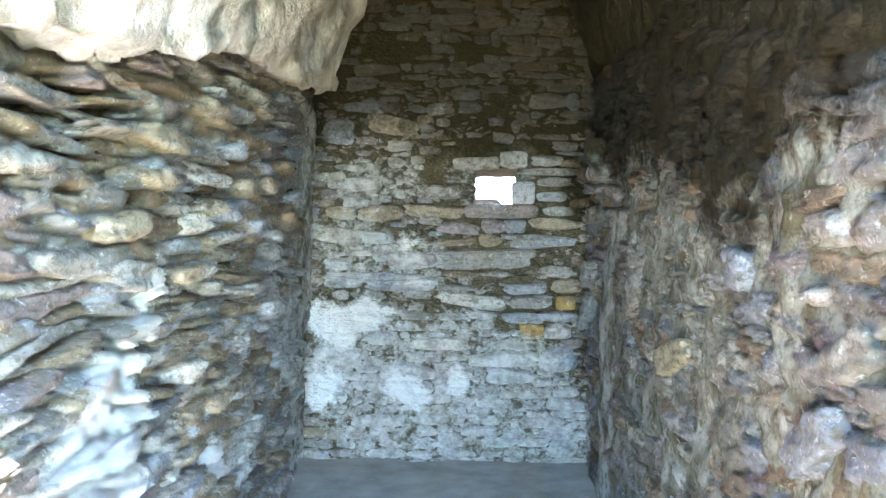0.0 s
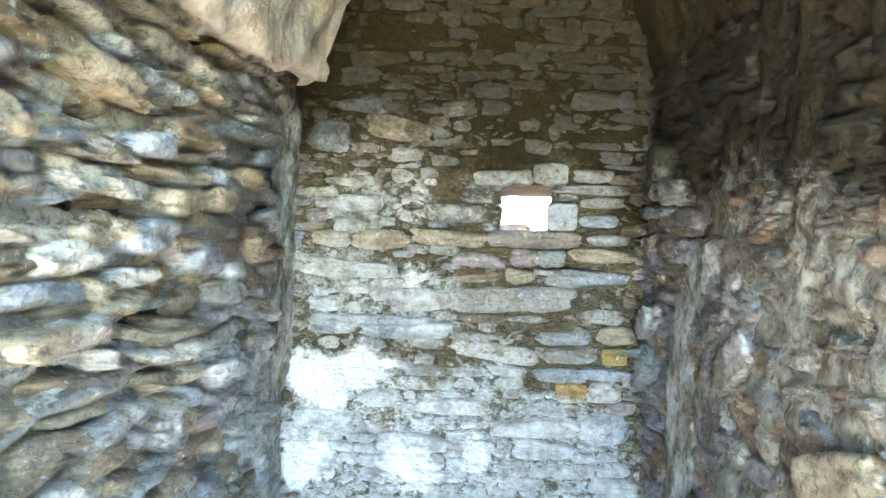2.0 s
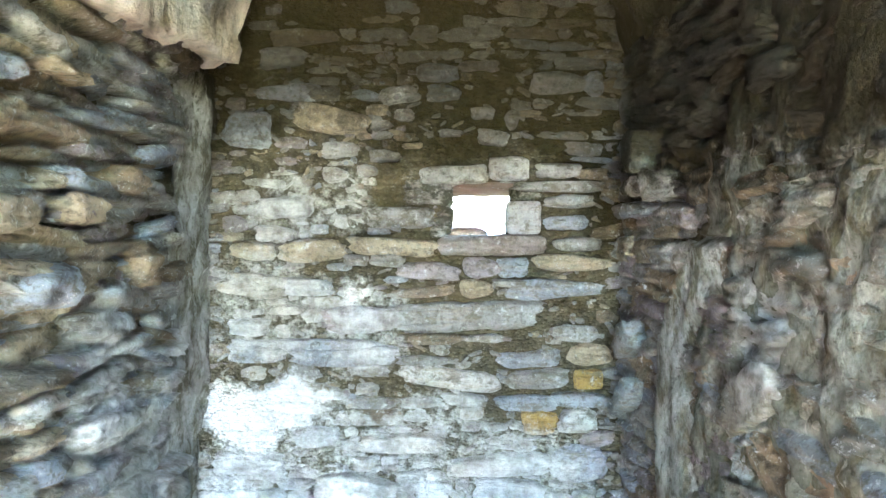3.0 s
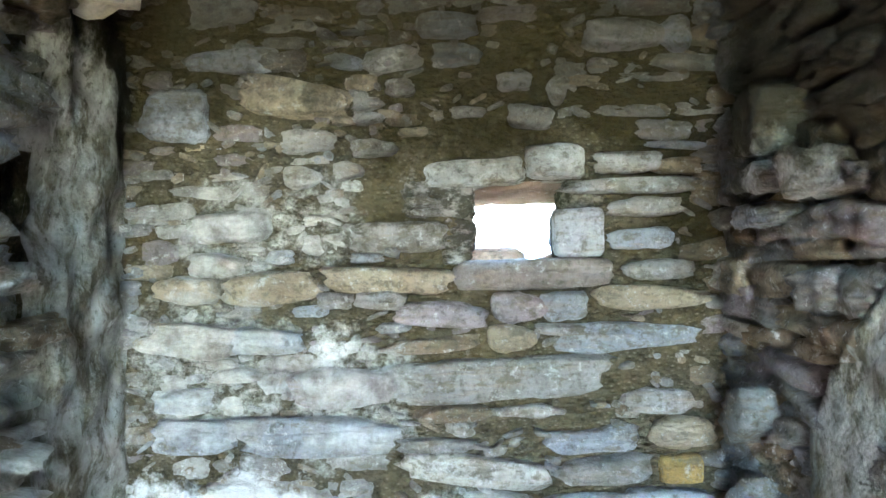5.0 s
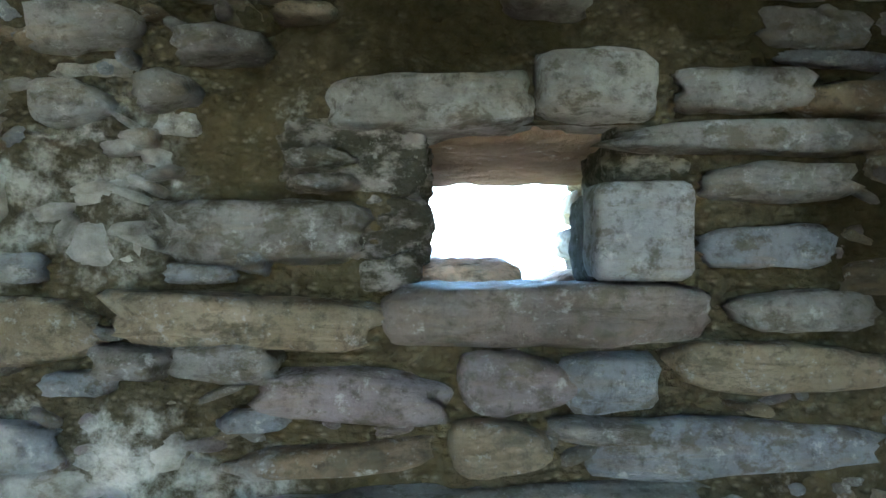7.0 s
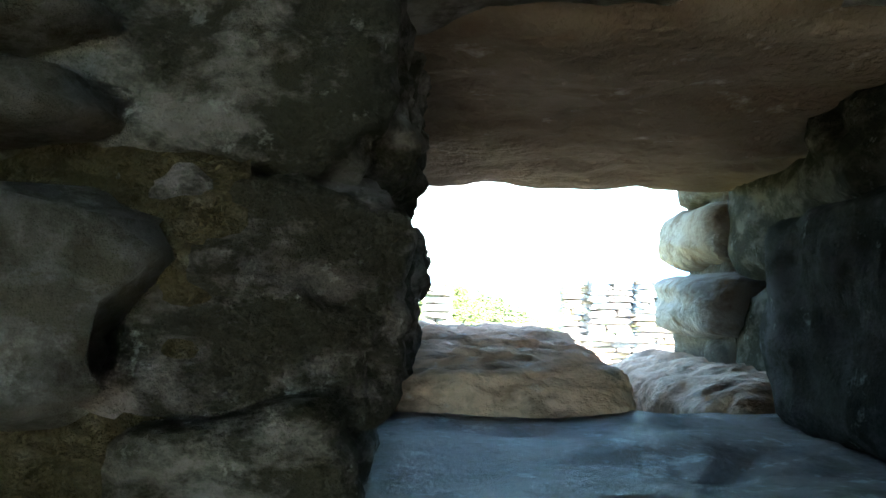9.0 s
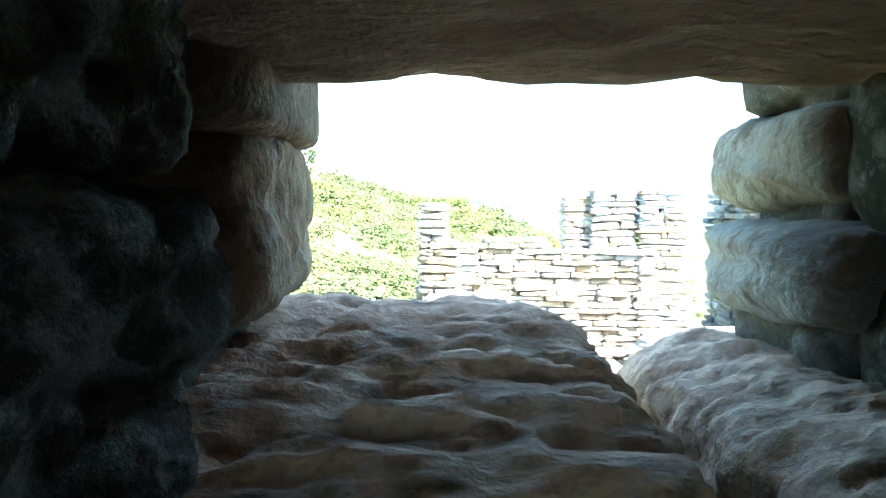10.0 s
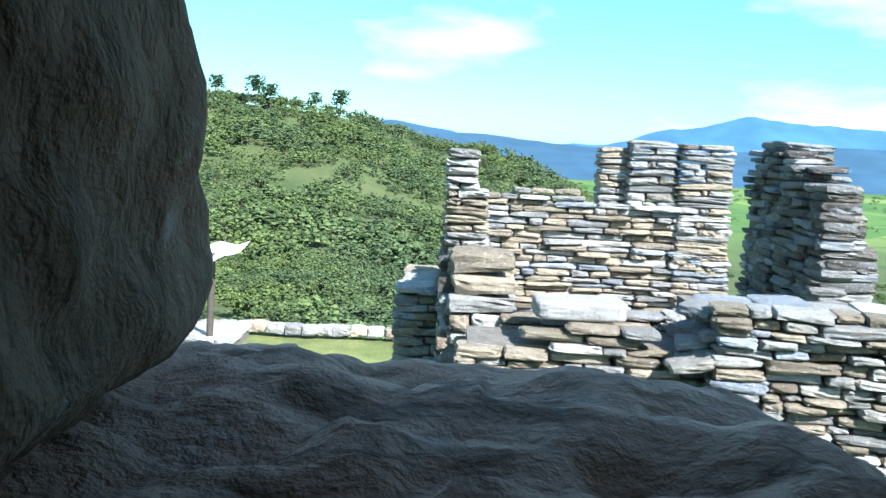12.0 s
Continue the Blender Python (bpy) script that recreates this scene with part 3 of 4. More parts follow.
face_stone(0.054, 1.598, 0.079, 0.021, 0, GREY)
face_stone(0.406, 1.910, 0.053, 0.063, -20, GREY)
face_stone(0.296, 1.931, 0.084, 0.042, 0, GREY)
face_stone(0.698, 1.014, 0.162, 0.077, 0, TAN)
face_stone(0.660, 0.840, 0.238, 0.052, -3, BLUE)
face_stone(0.649, 0.761, 0.152, 0.088, 0, PALE)
face_stone(0.508, 0.759, 0.130, 0.081, 5, OCHRE)
face_stone(0.493, 0.922, 0.227, 0.071, 0, GREY)
face_stone(0.460, 0.829, 0.227, 0.062, -2, BLUE)
face_stone(0.159, 0.930, 0.375, 0.074, -8, PALE)
face_stone(0.471, 0.998, 0.227, 0.062, 3, BLUE)
face_stone(-0.560, 1.027, 0.211, 0.061, 0, BLUE)
face_stone(-0.236, 1.019, 0.394, 0.074, 0, BLUE)
face_stone(-0.585, 1.269, 0.243, 0.055, -3, TAN)
face_stone(0.357, 0.596, 0.367, 0.080, 2, PALE)
face_stone(0.654, 0.598, 0.206, 0.132, 0, BLUE)
face_stone(0.120, 2.083, 0.160, 0.064, 0, BLUE)
face_stone(0.583, 2.047, 0.207, 0.075, 0, GREY)
face_stone(0.717, 2.044, 0.076, 0.081, 0, BLUE)
face_stone(-0.379, 2.214, 0.243, 0.052, 3, BROWN)
face_stone(-0.459, 2.140, 0.169, 0.074, 6, GREY)
face_stone(-0.433, 2.007, 0.243, 0.063, 2, BLUE)
face_stone(-0.306, 2.004, 0.116, 0.049, 0, DARK)
face_stone(-0.592, 1.867, 0.179, 0.131, 0, BLUE)
face_stone(-0.280, 1.901, 0.276, 0.085, -5, TAN)
face_stone(0.389, 0.499, 0.259, 0.079, 0, BLUE)
face_stone(-0.594, 0.618, 0.254, 0.078, 0, BLUE)
face_stone(-0.191, 0.515, 0.299, 0.083, 0, PALE)
face_stone(-0.339, 0.712, 0.170, 0.077, 0, BLUE)
face_stone(-0.019, 0.681, 0.300, 0.068, 0, TAN)

fill = random.Random(11)
small = []
GENERAL = tuple(tuple(v * 0.72 for v in c) for c in (GREY, GREY, BLUE, TAN, PURPLE, BROWN, GREY, PALE))
for u, v, w, h in courses(fill, -0.80, 0.86, -0.02, 2.9, (0.026, 0.070), (0.06, 0.23), placed, lambda u, v: not in_hole(u, v, 0.03)):
    if u > 0.05 and 0.95 < v < 2.0 and fill.random() < 0.40:
        continue
    d = fill.uniform(0.05, 0.09)
    sink = 0.012 if (u < 0.0 and v > 1.5) else 0.0
    small.append((u, v, fill.randrange(24), Matrix.LocRotScale((u, BACK + 0.020 + sink + fill.uniform(-0.014, 0.012), v),
                  Euler((fill.uniform(-.1, .1), fill.gauss(0, 0.05), 0)), (w * 1.02, d, h * 1.0))))
small.sort(key=lambda s: (s[0] - 0.25) ** 2 + (s[1] - 1.5) ** 2)
for u, v, k, m in small[:220]:
    part("stone", LIB[k], wall_back, m=m).color = shade(fill, GENERAL)
chips = []
for k in range(1000):
    u, v = fill.uniform(-0.74, 0.80), fill.uniform(0.1, 2.2)
    if not in_hole(u, v, 0.04) and not any(abs(u - a) < c * 0.5 and abs(v - b) < d * 0.5 for a, b, c, d in placed):
        chips.append((fill.randrange(24), Matrix.LocRotScale((u, BACK - 0.004, v), Euler((0, fill.gauss(0, 0.4), 0)), (fill.uniform(0.014, 0.06), fill.uniform(0.035, 0.06), fill.uniform(0.008, 0.024)))))
joined("small_stones", [(k, m) for u, v, k, m in small[220:]] + chips, LIB, STONE_MANY, wall_back)


# side walls
def side_wall(name, label, x_at, inward, y0, y1, top, seed, heights, lengths, palette, count, skip=None, proud=0.03, niche=None, sunk=lambda u, v: 0.0, bed=MORTAR, split=None):
    """A rubble wall along y; inward is +1 or -1 along x, x_at(y, z) its face."""
    wall = thing(name, label, "wall", "structure")
    back = x_at(0, 0) - inward * 0.65
    edge = x_at(0, 0) - inward * 0.17
    part("wall_core", boxes_mesh("wall_core", [(min(back, edge), max(back, edge), y0, y1, -0.1, top)], MORTAR), wall)
    def lay(name, material, keep):
        part(name, sheet(name, steps(y0 if inward > 0 else y1, y1 if inward > 0 else y0, 0.026), steps(-0.05, top, 0.026),
             lambda u, v: (x_at(u, v) + inward * (relief(3.0 * inward, u, v, 0.030) - sunk(u, v)), u, v), material, keep), wall)

    whole = lambda u, v: not (niche and niche[0] < u < niche[1] and niche[2] < v < niche[3])
    lay("mortar_bed", MORTAR, whole if split is None else lambda u, v: u >= split(v))
    if split is not None:
        lay("wall_coat", bed, lambda u, v: u < split(v))
    rnd = random.Random(seed)
    laid = []
    for u, v, w, h in courses(rnd, y0, y1, -0.02, top - 0.02, heights, lengths, [], skip):
        big = 1.0
        d = rnd.uniform(0.09, 0.15)
        turn = Euler((rnd.uniform(-.25, .25), rnd.gauss(0, 0.10), radians(90 if inward > 0 else -90)))
        out = inward * rnd.uniform(-0.02, proud)
        laid.append((u, rnd.randrange(24), Matrix.LocRotScale((x_at(u, v) - inward * 0.03 + out, u, v), turn, (w * 1.08, d, h * 1.16))))
    laid.sort(key=lambda s: abs(s[0] - 2.9))
    for u, k, m in laid[:count]:
        part("stone", ROUGH[k], wall, m=m).color = shade(rnd, palette, 0.2)
    joined("small_stones", [(k, m) for u, k, m in laid[count:]], ROUGH, STONE_MANY, wall)
    return wall


def left_face(y, z):
    return LEFT + 0.045 * (z - 0.9)


def right_face(y, z):
    return RIGHT + 0.015


def coat_edge(z):
    return 4.34 - 0.95 * max(0.0, z - 1.12)


NICHE = (4.18, 4.36, 1.50, 1.72)
# front stretches of both walls are unseen, lengths chosen to steer entrance light
wall_left = side_wall("wall_left", "side wall of protruding rough slabs and rubble, plaster lost", left_face, 1, -1.3, 4.90, 2.12, 21,
                      (0.024, 0.058), (0.09, 0.32), (GREY, TAN, BLUE, PALE, TAN, GREY, BROWN, PALE), 290,
                      lambda u, v: not (u > 4.34 or (4.10 < u < 4.40 and 1.46 < v < 1.76)), 0.05, NICHE, lambda u, v: 0.05 if u > 4.36 else 0.022)
wall_right = side_wall("wall_right", "side wall of rough stones, pale plaster traces and damp algae darkened with painted shade", right_face, -1, FRONT, 4.90, 2.12, 22,
                       (0.035, 0.085), (0.09, 0.27), ((0.28, 0.28, 0.24), (0.30, 0.33, 0.33), (0.34, 0.34, 0.29), (0.44, 0.43, 0.36), BROWN), 290,
                       lambda u, v: not (coat_edge(v) - 0.30 < u < coat_edge(v) and v < 1.56), 0.004, None, lambda u, v: 0.07 if coat_edge(v) - 0.34 < u < coat_edge(v) - 0.03 and v < 1.46 else (-0.014 if u < coat_edge(v) else 0.03), COAT, coat_edge)

# smooth plaster in the left corner
part("plaster_coat", sheet("plaster_coat", steps(4.14, 4.90, 0.02), steps(-0.05, 2.06, 0.02),
     lambda u, v: (left_face(u, v) + 0.004 - 0.04 * max(0.0, min(1.0, (4.44 - u + 0.12 * noise.noise(Vector((3, 4 * u, 6 * v)))) / 0.26)) + relief(7, u, v * 0.7, 0.026), u, v), CORNER,
     lambda u, v: not (NICHE[0] - 0.02 < u < NICHE[1] and NICHE[2] < v < NICHE[3])), wall_left, "smooth streaked grey corner plaster")
# plaster left standing on the right wall, its far edge slanting
def right_coat(u, v):
    y = coat_edge(v) + 0.05 * noise.noise(Vector((0, 3 * v, 5))) - u * (0.46 - 0.08 * v)
    edge = 0.05 if u == 0.0 or v > 1.44 else 0.0
    return (RIGHT - 0.016 + 0.055 * u ** 4 * (1 + noise.noise(Vector((1, 9 * v, 2)))) + relief(2, y, v * 0.8, 0.018) + edge, y, v)


part("plaster_coat", sheet("plaster_coat", steps(0, 1, 0.05), steps(-0.05, 1.46, 0.03)[::-1], right_coat, PLASTER), wall_right, "smooth pale plaster remnant with a broken edge")
# chosen large stones of the right wall
def side_stone(parent, x, y, z, w, h, tilt, seed, colour, depth=0.14):
    me = mesh_of("stone", *boulder(seed, 9, 3.6, 0.14, (w, depth, h), 0.010), STONE)
    ob = part("stone", me, parent, m=Matrix.LocRotScale((x, y, z), Euler((0, radians(tilt), radians(-90))), None))
    ob.color = (*colour, 1)


side_stone(wall_right, 0.80, 4.42, 1.74, 0.20, 0.14, 0, 300, (0.30, 0.32, 0.27))
side_stone(wall_right, 0.81, 4.45, 1.63, 0.22, 0.06, 0, 301, GREY)
side_stone(wall_right, 0.81, 4.48, 1.55, 0.20, 0.05, 0, 302, BLUE)
side_stone(wall_right, 0.80, 4.20, 1.62, 0.10, 0.09, 0, 303, GREY)
side_stone(wall_right, 0.79, 4.62, 1.10, 0.20, 0.10, -30, 304, (0.28, 0.31, 0.31), 0.09)
side_stone(wall_right, 0.79, 4.66, 0.88, 0.28, 0.07, -32, 305, (0.28, 0.31, 0.31), 0.09)
side_stone(wall_right, 0.825, 2.85, 0.95, 0.42, 0.10, -16, 306, (0.56, 0.50, 0.33), 0.09)
side_stone(wall_right, 0.825, 3.55, 1.08, 0.34, 0.13, -24, 307, (0.44, 0.42, 0.36), 0.09)
side_stone(wall_right, 0.825, 2.20, 1.28, 0.15, 0.10, 0, 308, BLUE, 0.09)
side_stone(wall_right, 0.82, 1.70, 0.97, 0.27, 0.10, -34, 309, (0.30, 0.34, 0.38), 0.09)
side_stone(wall_right, 0.825, 1.62, 1.14, 0.30, 0.07, -22, 310, (0.34, 0.34, 0.31), 0.08)
# chosen large stones of the left wall
for k, (y, z, w, h, c) in enumerate(((2.20, 1.60, 0.36, 0.10, TAN), (2.15, 1.50, 0.30, 0.09, TAN), (1.95, 1.38, 0.34, 0.10, TAN), (2.05, 1.26, 0.40, 0.12, GREY),
                                     (2.45, 1.24, 0.26, 0.08, TAN), (2.9, 1.62, 0.24, 0.09, BLUE), (2.65, 1.72, 0.34, 0.11, TAN), (3.1, 1.50, 0.26, 0.10, TAN),
                                     (2.9, 1.42, 0.30, 0.11, BLUE), (3.45, 1.52, 0.24, 0.10, TAN), (3.3, 1.36, 0.30, 0.13, BLUE), (3.75, 1.60, 0.20, 0.09, BROWN),
                                     (2.5, 0.95, 0.22, 0.10, PALE), (2.85, 0.80, 0.30, 0.10, TAN), (3.9, 1.38, 0.16, 0.14, BROWN), (3.6, 1.02, 0.24, 0.10, GREY))):
    side_stone(wall_left, left_face(y, z) + 0.01, y, z, w * 0.8, h * 0.62, (k * 37 % 11) - 5, 330 + k, c, 0.17)

# the vault: plastered spring on one side, damp stone with painted shade on the other, capstones above
# unseen roof edge, carried forward to keep direct sun off the left wall
ROOF = -0.15
def vault_left(u, v):
    # u runs along the chamber, v from the wall up the slope
    x = LEFT - 0.02 + 0.2 * min(v / 0.25, 1.0) + 0.30 * max(0.0, v - 0.25)
    z = 2.055 - 0.078 * (4.53 - max(u, 1.4)) - 0.10 * max(0.0, 2.6 - max(u, 1.4)) + max(0.0, v - 0.25) * 1.0 + 0.02 * math.sin(5 * u)
    lump = 0.06 * noise.noise(Vector((2.6 * u, 3.1 * v, 4)))
    return (x + relief(9, u, v, 0.04) + lump, u, z + relief(4, u, v, 0.035) - lump * 0.6)


def vault_right(u, v):
    x = RIGHT + 0.04 - 0.32 * v
    return (x - relief(5, u, v, 0.03), u, 2.06 + v + relief(6, u, v, 0.02))


vault = thing("ceiling", "corbelled stone vault with tan plaster and damp stone, painted dark with shade", "ceiling", "structure")
part("vault_plaster", sheet("vault_plaster", steps(4.53, ROOF, 0.035), steps(0, 1.45, 0.035), vault_left, TAN_PLASTER), vault, "tan plastered spring of the vault")
part("vault_end", mesh_of("vault_end", [(LEFT - 0.1, 4.53, 2.055), (-0.58, 4.53, 2.055), (-0.355, 4.53, 2.82), (LEFT - 0.1, 4.53, 2.82)], [(0, 1, 2, 3)], MORTAR), vault)
part("vault_stone", sheet("vault_stone", steps(ROOF, 4.90, 0.04), steps(0, 0.85, 0.04), vault_right, DAMP_SHADED), vault, "damp stones of the vault, overhead shade painted into their dark colour")
part("capstones", boxes_mesh("capstones", [(-1.4, 1.5, ROOF, OUTER, 2.82, 3.1), (-1.4, LEFT - 0.03, ROOF, OUTER, 2.12, 2.82), (RIGHT + 0.06, 1.5, ROOF, OUTER, 2.12, 2.82)], DAMP_SHADED), vault)
part("vault_rear", boxes_mesh("vault_rear", [(-1.4, LEFT - 0.01, 4.535, 4.93, 2.04, 2.82)], MORTAR), vault)

floor = tagged(new("floor", sheet("floor", steps(-1.1, 1.2, 0.06), steps(-0.4, 4.95, 0.06),
               lambda u, v: (u, v, 0.01 + relief(u, v, 0, 0.012)), PAVING)), "trodden pale earth floor of the chamber", "floor", kind="structure")

# ---- outside: the ground, one sheet to the horizon ----
def smooth(a, b, x):
    t = min(1.0, max(0.0, (x - a) / (b - a)))
    return t * t * (3 - 2 * t)


def along(x, xs, zs):
    return float(np.interp(x, xs, zs))


def land(x, y):
    hill = along(y, (6, 24, 30, 45, 60, 100, 150, 200, 300, 420, 900, 2000), (-2.5, -2.6, -6, -10, -12, -15, -14, -10, 15, 10, -50, -70))
    plain = along(y, (6, 24, 30, 60, 100, 300, 800, 2500, 6000), (-2.5, -2.6, -6, -12, -20, -38, -54, -74, -82))
    w = along(x / max(y, 20), (-0.28, -0.13, -0.09, -0.015, 0.056, 0.14, 0.20, 0.30), (1, 0.93, 0.86, 0.72, 0.69, 0.45, 0.15, 0))
    z = hill * w + plain * (1 - w)
    if y > 30:
        p = Vector((x / 60, y / 60, 0.3))
        z += smooth(30, 120, y) * (noise.noise(p) * 3.0 + noise.noise(p * 3.1) * 1.0) * (1 - smooth(500, 900, y) * 0.6)
    if y < 6.2:
        z = -0.02 - max(0.0, math.hypot(x, y) - 25) * 0.25
        z = max(z, -60)
    return z


def spaced(n, near, far):
    k = math.asinh(far / near)
    return [near * math.sinh(k * i / n) for i in range(n + 1)]


half_x = spaced(75, 2.0, 6500)
xs = [-v for v in half_x[:0:-1]] + half_x
ys = [5.65 - v for v in spaced(24, 1.5, 3000)[:0:-1]] + [5.64, 5.66] + [5.66 + v for v in spaced(130, 2.2, 6500)[1:]]
ground = tagged(new("ground", sheet("ground", xs, ys, lambda u, v: (u, v, land(u, v) if v > 5.65 or v < 5.645 else -0.02), GROUND)),
                "grass terrace, wooded hill and green plain", "ground", kind="structure")

# ---- far ridges ----
def ridge(name, label, y, points, material, seed, rough):
    xs = [p[0] for p in points]
    zs = [p[1] for p in points]
    us = steps(xs[0], xs[-1], 40)
    tops = [along(u, xs, zs) + rough * (noise.noise(Vector((u / 260, seed, 0))) + 0.5 * noise.noise(Vector((u / 90, seed, 1))) + 0.2 * noise.noise(Vector((u / 30, seed, 2)))) for u in us]
    verts, faces = [], []
    for u, t in zip(us, tops):
        verts += [(u, y - 900, -90), (u, y - 350, t * 0.45 - 40 + rough * noise.noise(Vector((u / 120, seed, 5)))), (u, y, t), (u, y + 900, -90)]
    for i in range(len(us) - 1):
        for j in range(3):
            faces.append((4 * i + j, 4 * i + 4 + j, 4 * i + 5 + j, 4 * i + 1 + j))
    return tagged(new(name, mesh_of(name, verts, faces, material)), label, "mountains", kind="structure")


# both ridges glow slightly in haze colours
ridge("backdrop_near", "forested ridge far off, dark blue haze painted in", 3300, ((-4000, 120), (-1200, 110), (-420, 70), (-230, 98), (0, 62), (300, 45), (560, 30), (800, 18), (1100, 40), (1450, 70), (2200, 66), (4200, 110)), RIDGE_NEAR, 1.0, 9)
ridge("backdrop_far", "mountain range on the horizon, pale blue haze painted in", 4300, ((-4500, 120), (-520, 90), (-330, 132), (-75, 90), (370, 45), (740, 49), (1040, 141), (1450, 212), (1780, 195), (2220, 175), (4500, 220)), RIDGE_FAR, 4.0, 20)


# ---- trees ----
def clump(rnd, centre, r, verts, faces):
    """A ragged tuft of foliage: an uneven eight-sided lump."""
    at = len(verts)
    q = Matrix.Rotation(rnd.uniform(0, 6.28), 3, 'Z') @ Matrix.Rotation(rnd.uniform(-.6, .6), 3, 'X')
    for d in ((1, 0, 0), (0, 1, 0), (-1, 0, 0), (0, -1, 0), (0, 0, 0.8), (0, 0, -0.55)):
        verts.append(centre + q @ (Vector(d) * r * rnd.uniform(0.55, 1.35)))
    for a, b in ((0, 1), (1, 2), (2, 3), (3, 0)):
        faces.append((at + a, at + b, at + 4))
        faces.append((at + b, at + a, at + 5))


def crown_points(rnd, height, width, lumps, flat=0.55, small=1.0):
    verts, faces = [], []
    heads = [Vector((rnd.gauss(0, 0.28) * width, rnd.gauss(0, 0.28) * width, height * rnd.uniform(0.5, 0.85))) for _ in range(5)]
    for _ in range(lumps):
        h = rnd.choice(heads)
        d = Vector((rnd.gauss(0, 1), rnd.gauss(0, 1), rnd.gauss(0, 0.8) * flat * 1.4)).normalized() * width * rnd.uniform(0.12, 0.34)
        clump(rnd, h + d, small * width * rnd.uniform(0.06, 0.13), verts, faces)
    return verts, faces


def limb(verts, faces, a, b, ra, rb, sides=5):
    at = len(verts)
    axis = (b - a).normalized()
    side = axis.orthogonal().normalized()
    for p, r in ((a, ra), (b, rb)):
        for i in range(sides):
            verts.append(p + (Matrix.Rotation(6.2832 * i / sides, 3, axis) @ side) * r)
    for i in range(sides):
        j = (i + 1) % sides
        faces.append((at + i, at + j, at + sides + j, at + sides + i))


def trunk_points(rnd, height, width):
    verts, faces = [], []
    fork = Vector((rnd.uniform(-.1, .1), rnd.uniform(-.1, .1), height * 0.42))
    limb(verts, faces, Vector((0, 0, -0.4)), fork, height * 0.03, height * 0.02)
    for i in range(4):
        a = i * 1.57 + rnd.uniform(-.4, .4)
        limb(verts, faces, fork, Vector((math.cos(a) * width * 0.3, math.sin(a) * width * 0.3, height * rnd.uniform(0.6, 0.8))), height * 0.015, height * 0.005, 4)
    return verts, faces


TREES = random.Random(77)
crowns = [crown_points(TREES, 1.0, 1.0, 62, small=0.75) for _ in range(7)]
crowns_fine = [crown_points(TREES, 1.0, 1.0, 250, small=0.55) for _ in range(5)]
stems = [trunk_points(TREES, 1.0, 1.0) for _ in range(3)]


def woodland(name, label, spots, shapes, material):
    verts, faces = [], []
    for x, y, s, w, turn, k in spots:
        cv, cf = shapes[k % len(shapes)]
        c, sn, z = math.cos(turn), math.sin(turn), land(x, y) - 0.15 * s
        at = len(verts)
        verts += [(x + (c * p.x - sn * p.y) * w, y + (sn * p.x + c * p.y) * w, z + p.z * s) for p in cv]
        faces += [tuple(at + i for i in f) for f in cf]
    return tagged(new(name, mesh_of(name, verts, faces, material, False)), label, "trees", kind="stuff")


def spots_between(y0, y1, a0, a1, density, size, gaps=0.0):
    out = []
    for _ in range(int(density * 0.5 * (a1 - a0) * (y1 * y1 - y0 * y0))):
        y = math.sqrt(TREES.uniform(y0 * y0, y1 * y1))
        x = y * TREES.uniform(a0, a1)
        if noise.noise(Vector((x / 28, y / 28, 7))) < gaps:
            continue
        s = TREES.uniform(*size) * (0.8 + 0.3 * noise.noise(Vector((x / 40, y / 40, 2))))
        out.append((x, y, s, s * TREES.uniform(0.9, 1.35), TREES.uniform(0, 6.3), TREES.randrange(40)))
    return out


near_spots = spots_between(42, 120, -0.42, 0.05, 0.095, (2.2, 4.2), -0.22)
hill_spots = spots_between(115, 330, -0.42, 0.20, 0.056, (4.0, 7.0), -0.36)
back_spots = spots_between(330, 620, -0.12, 0.30, 0.020, (5.0, 8.0), -0.32)
plain_spots = spots_between(600, 2200, -0.1, 0.62, 0.0006, (7, 12), 0.12)
right_spots = spots_between(36, 300, 0.05, 0.55, 0.010, (2.5, 5.0), 0.05)
woodland("shrubs", "dense green shrubs and small trees on the slope", near_spots + right_spots, crowns_fine, LEAVES)
woodland("hill_forest", "green forest covering the hill", hill_spots, crowns, LEAVES)
woodland("plain_trees", "scattered trees over the green plain", back_spots + plain_spots, crowns[:3], LEAVES)
woodland("tree_stems", "grey stems of the shrubs", near_spots[::2] + hill_spots[::4], stems, BARK)


def pine(x, y, h, seed):
    rnd = random.Random(seed)
    tree = thing("pine_tree", "tall pine with a flat dark crown on the hilltop", "tree", group="pines on the hilltop", m=pose(x, y, land(x, y) - 0.5))
    v, f = [], []
    limb(v, f, Vector((0, 0, 0)), Vector((0.2, 0, h * 0.95)), h * 0.022, h * 0.006, 7)
    for i in range(7):
        a = rnd.uniform(0, 6.28)
        limb(v, f, Vector((0.1, 0, h * 0.62 + h * 0.04 * i)), Vector((math.cos(a) * h * 0.26, math.sin(a) * h * 0.26, h * 0.72 + h * 0.035 * i)), h * 0.008, h * 0.003, 4)
    part("trunk", mesh_of("trunk", v, f, BARK), tree)
    v, f = [], []
    for _ in range(260):
        a, r, t = rnd.uniform(0, 6.28), rnd.uniform(0.02, 0.36) * h, rnd.random()
        clump(rnd, Vector((math.cos(a) * r, math.sin(a) * r, h * (0.52 + 0.46 * t) - r * 0.35 * (1 - t))), h * rnd.uniform(0.03, 0.06), v, f)
    part("crown", mesh_of("crown", v, f, PINE, False), tree)


for x, y, h, s in ((-67, 300, 10, 1), (-62, 300, 8, 2), (-47, 300, 7, 3), (-38.5, 300, 9, 4), (-80, 300, 8, 5)):
    pine(x, y, h, s)

# ---- ruined walls of dry slabs ----
RUINS = random.Random(41)
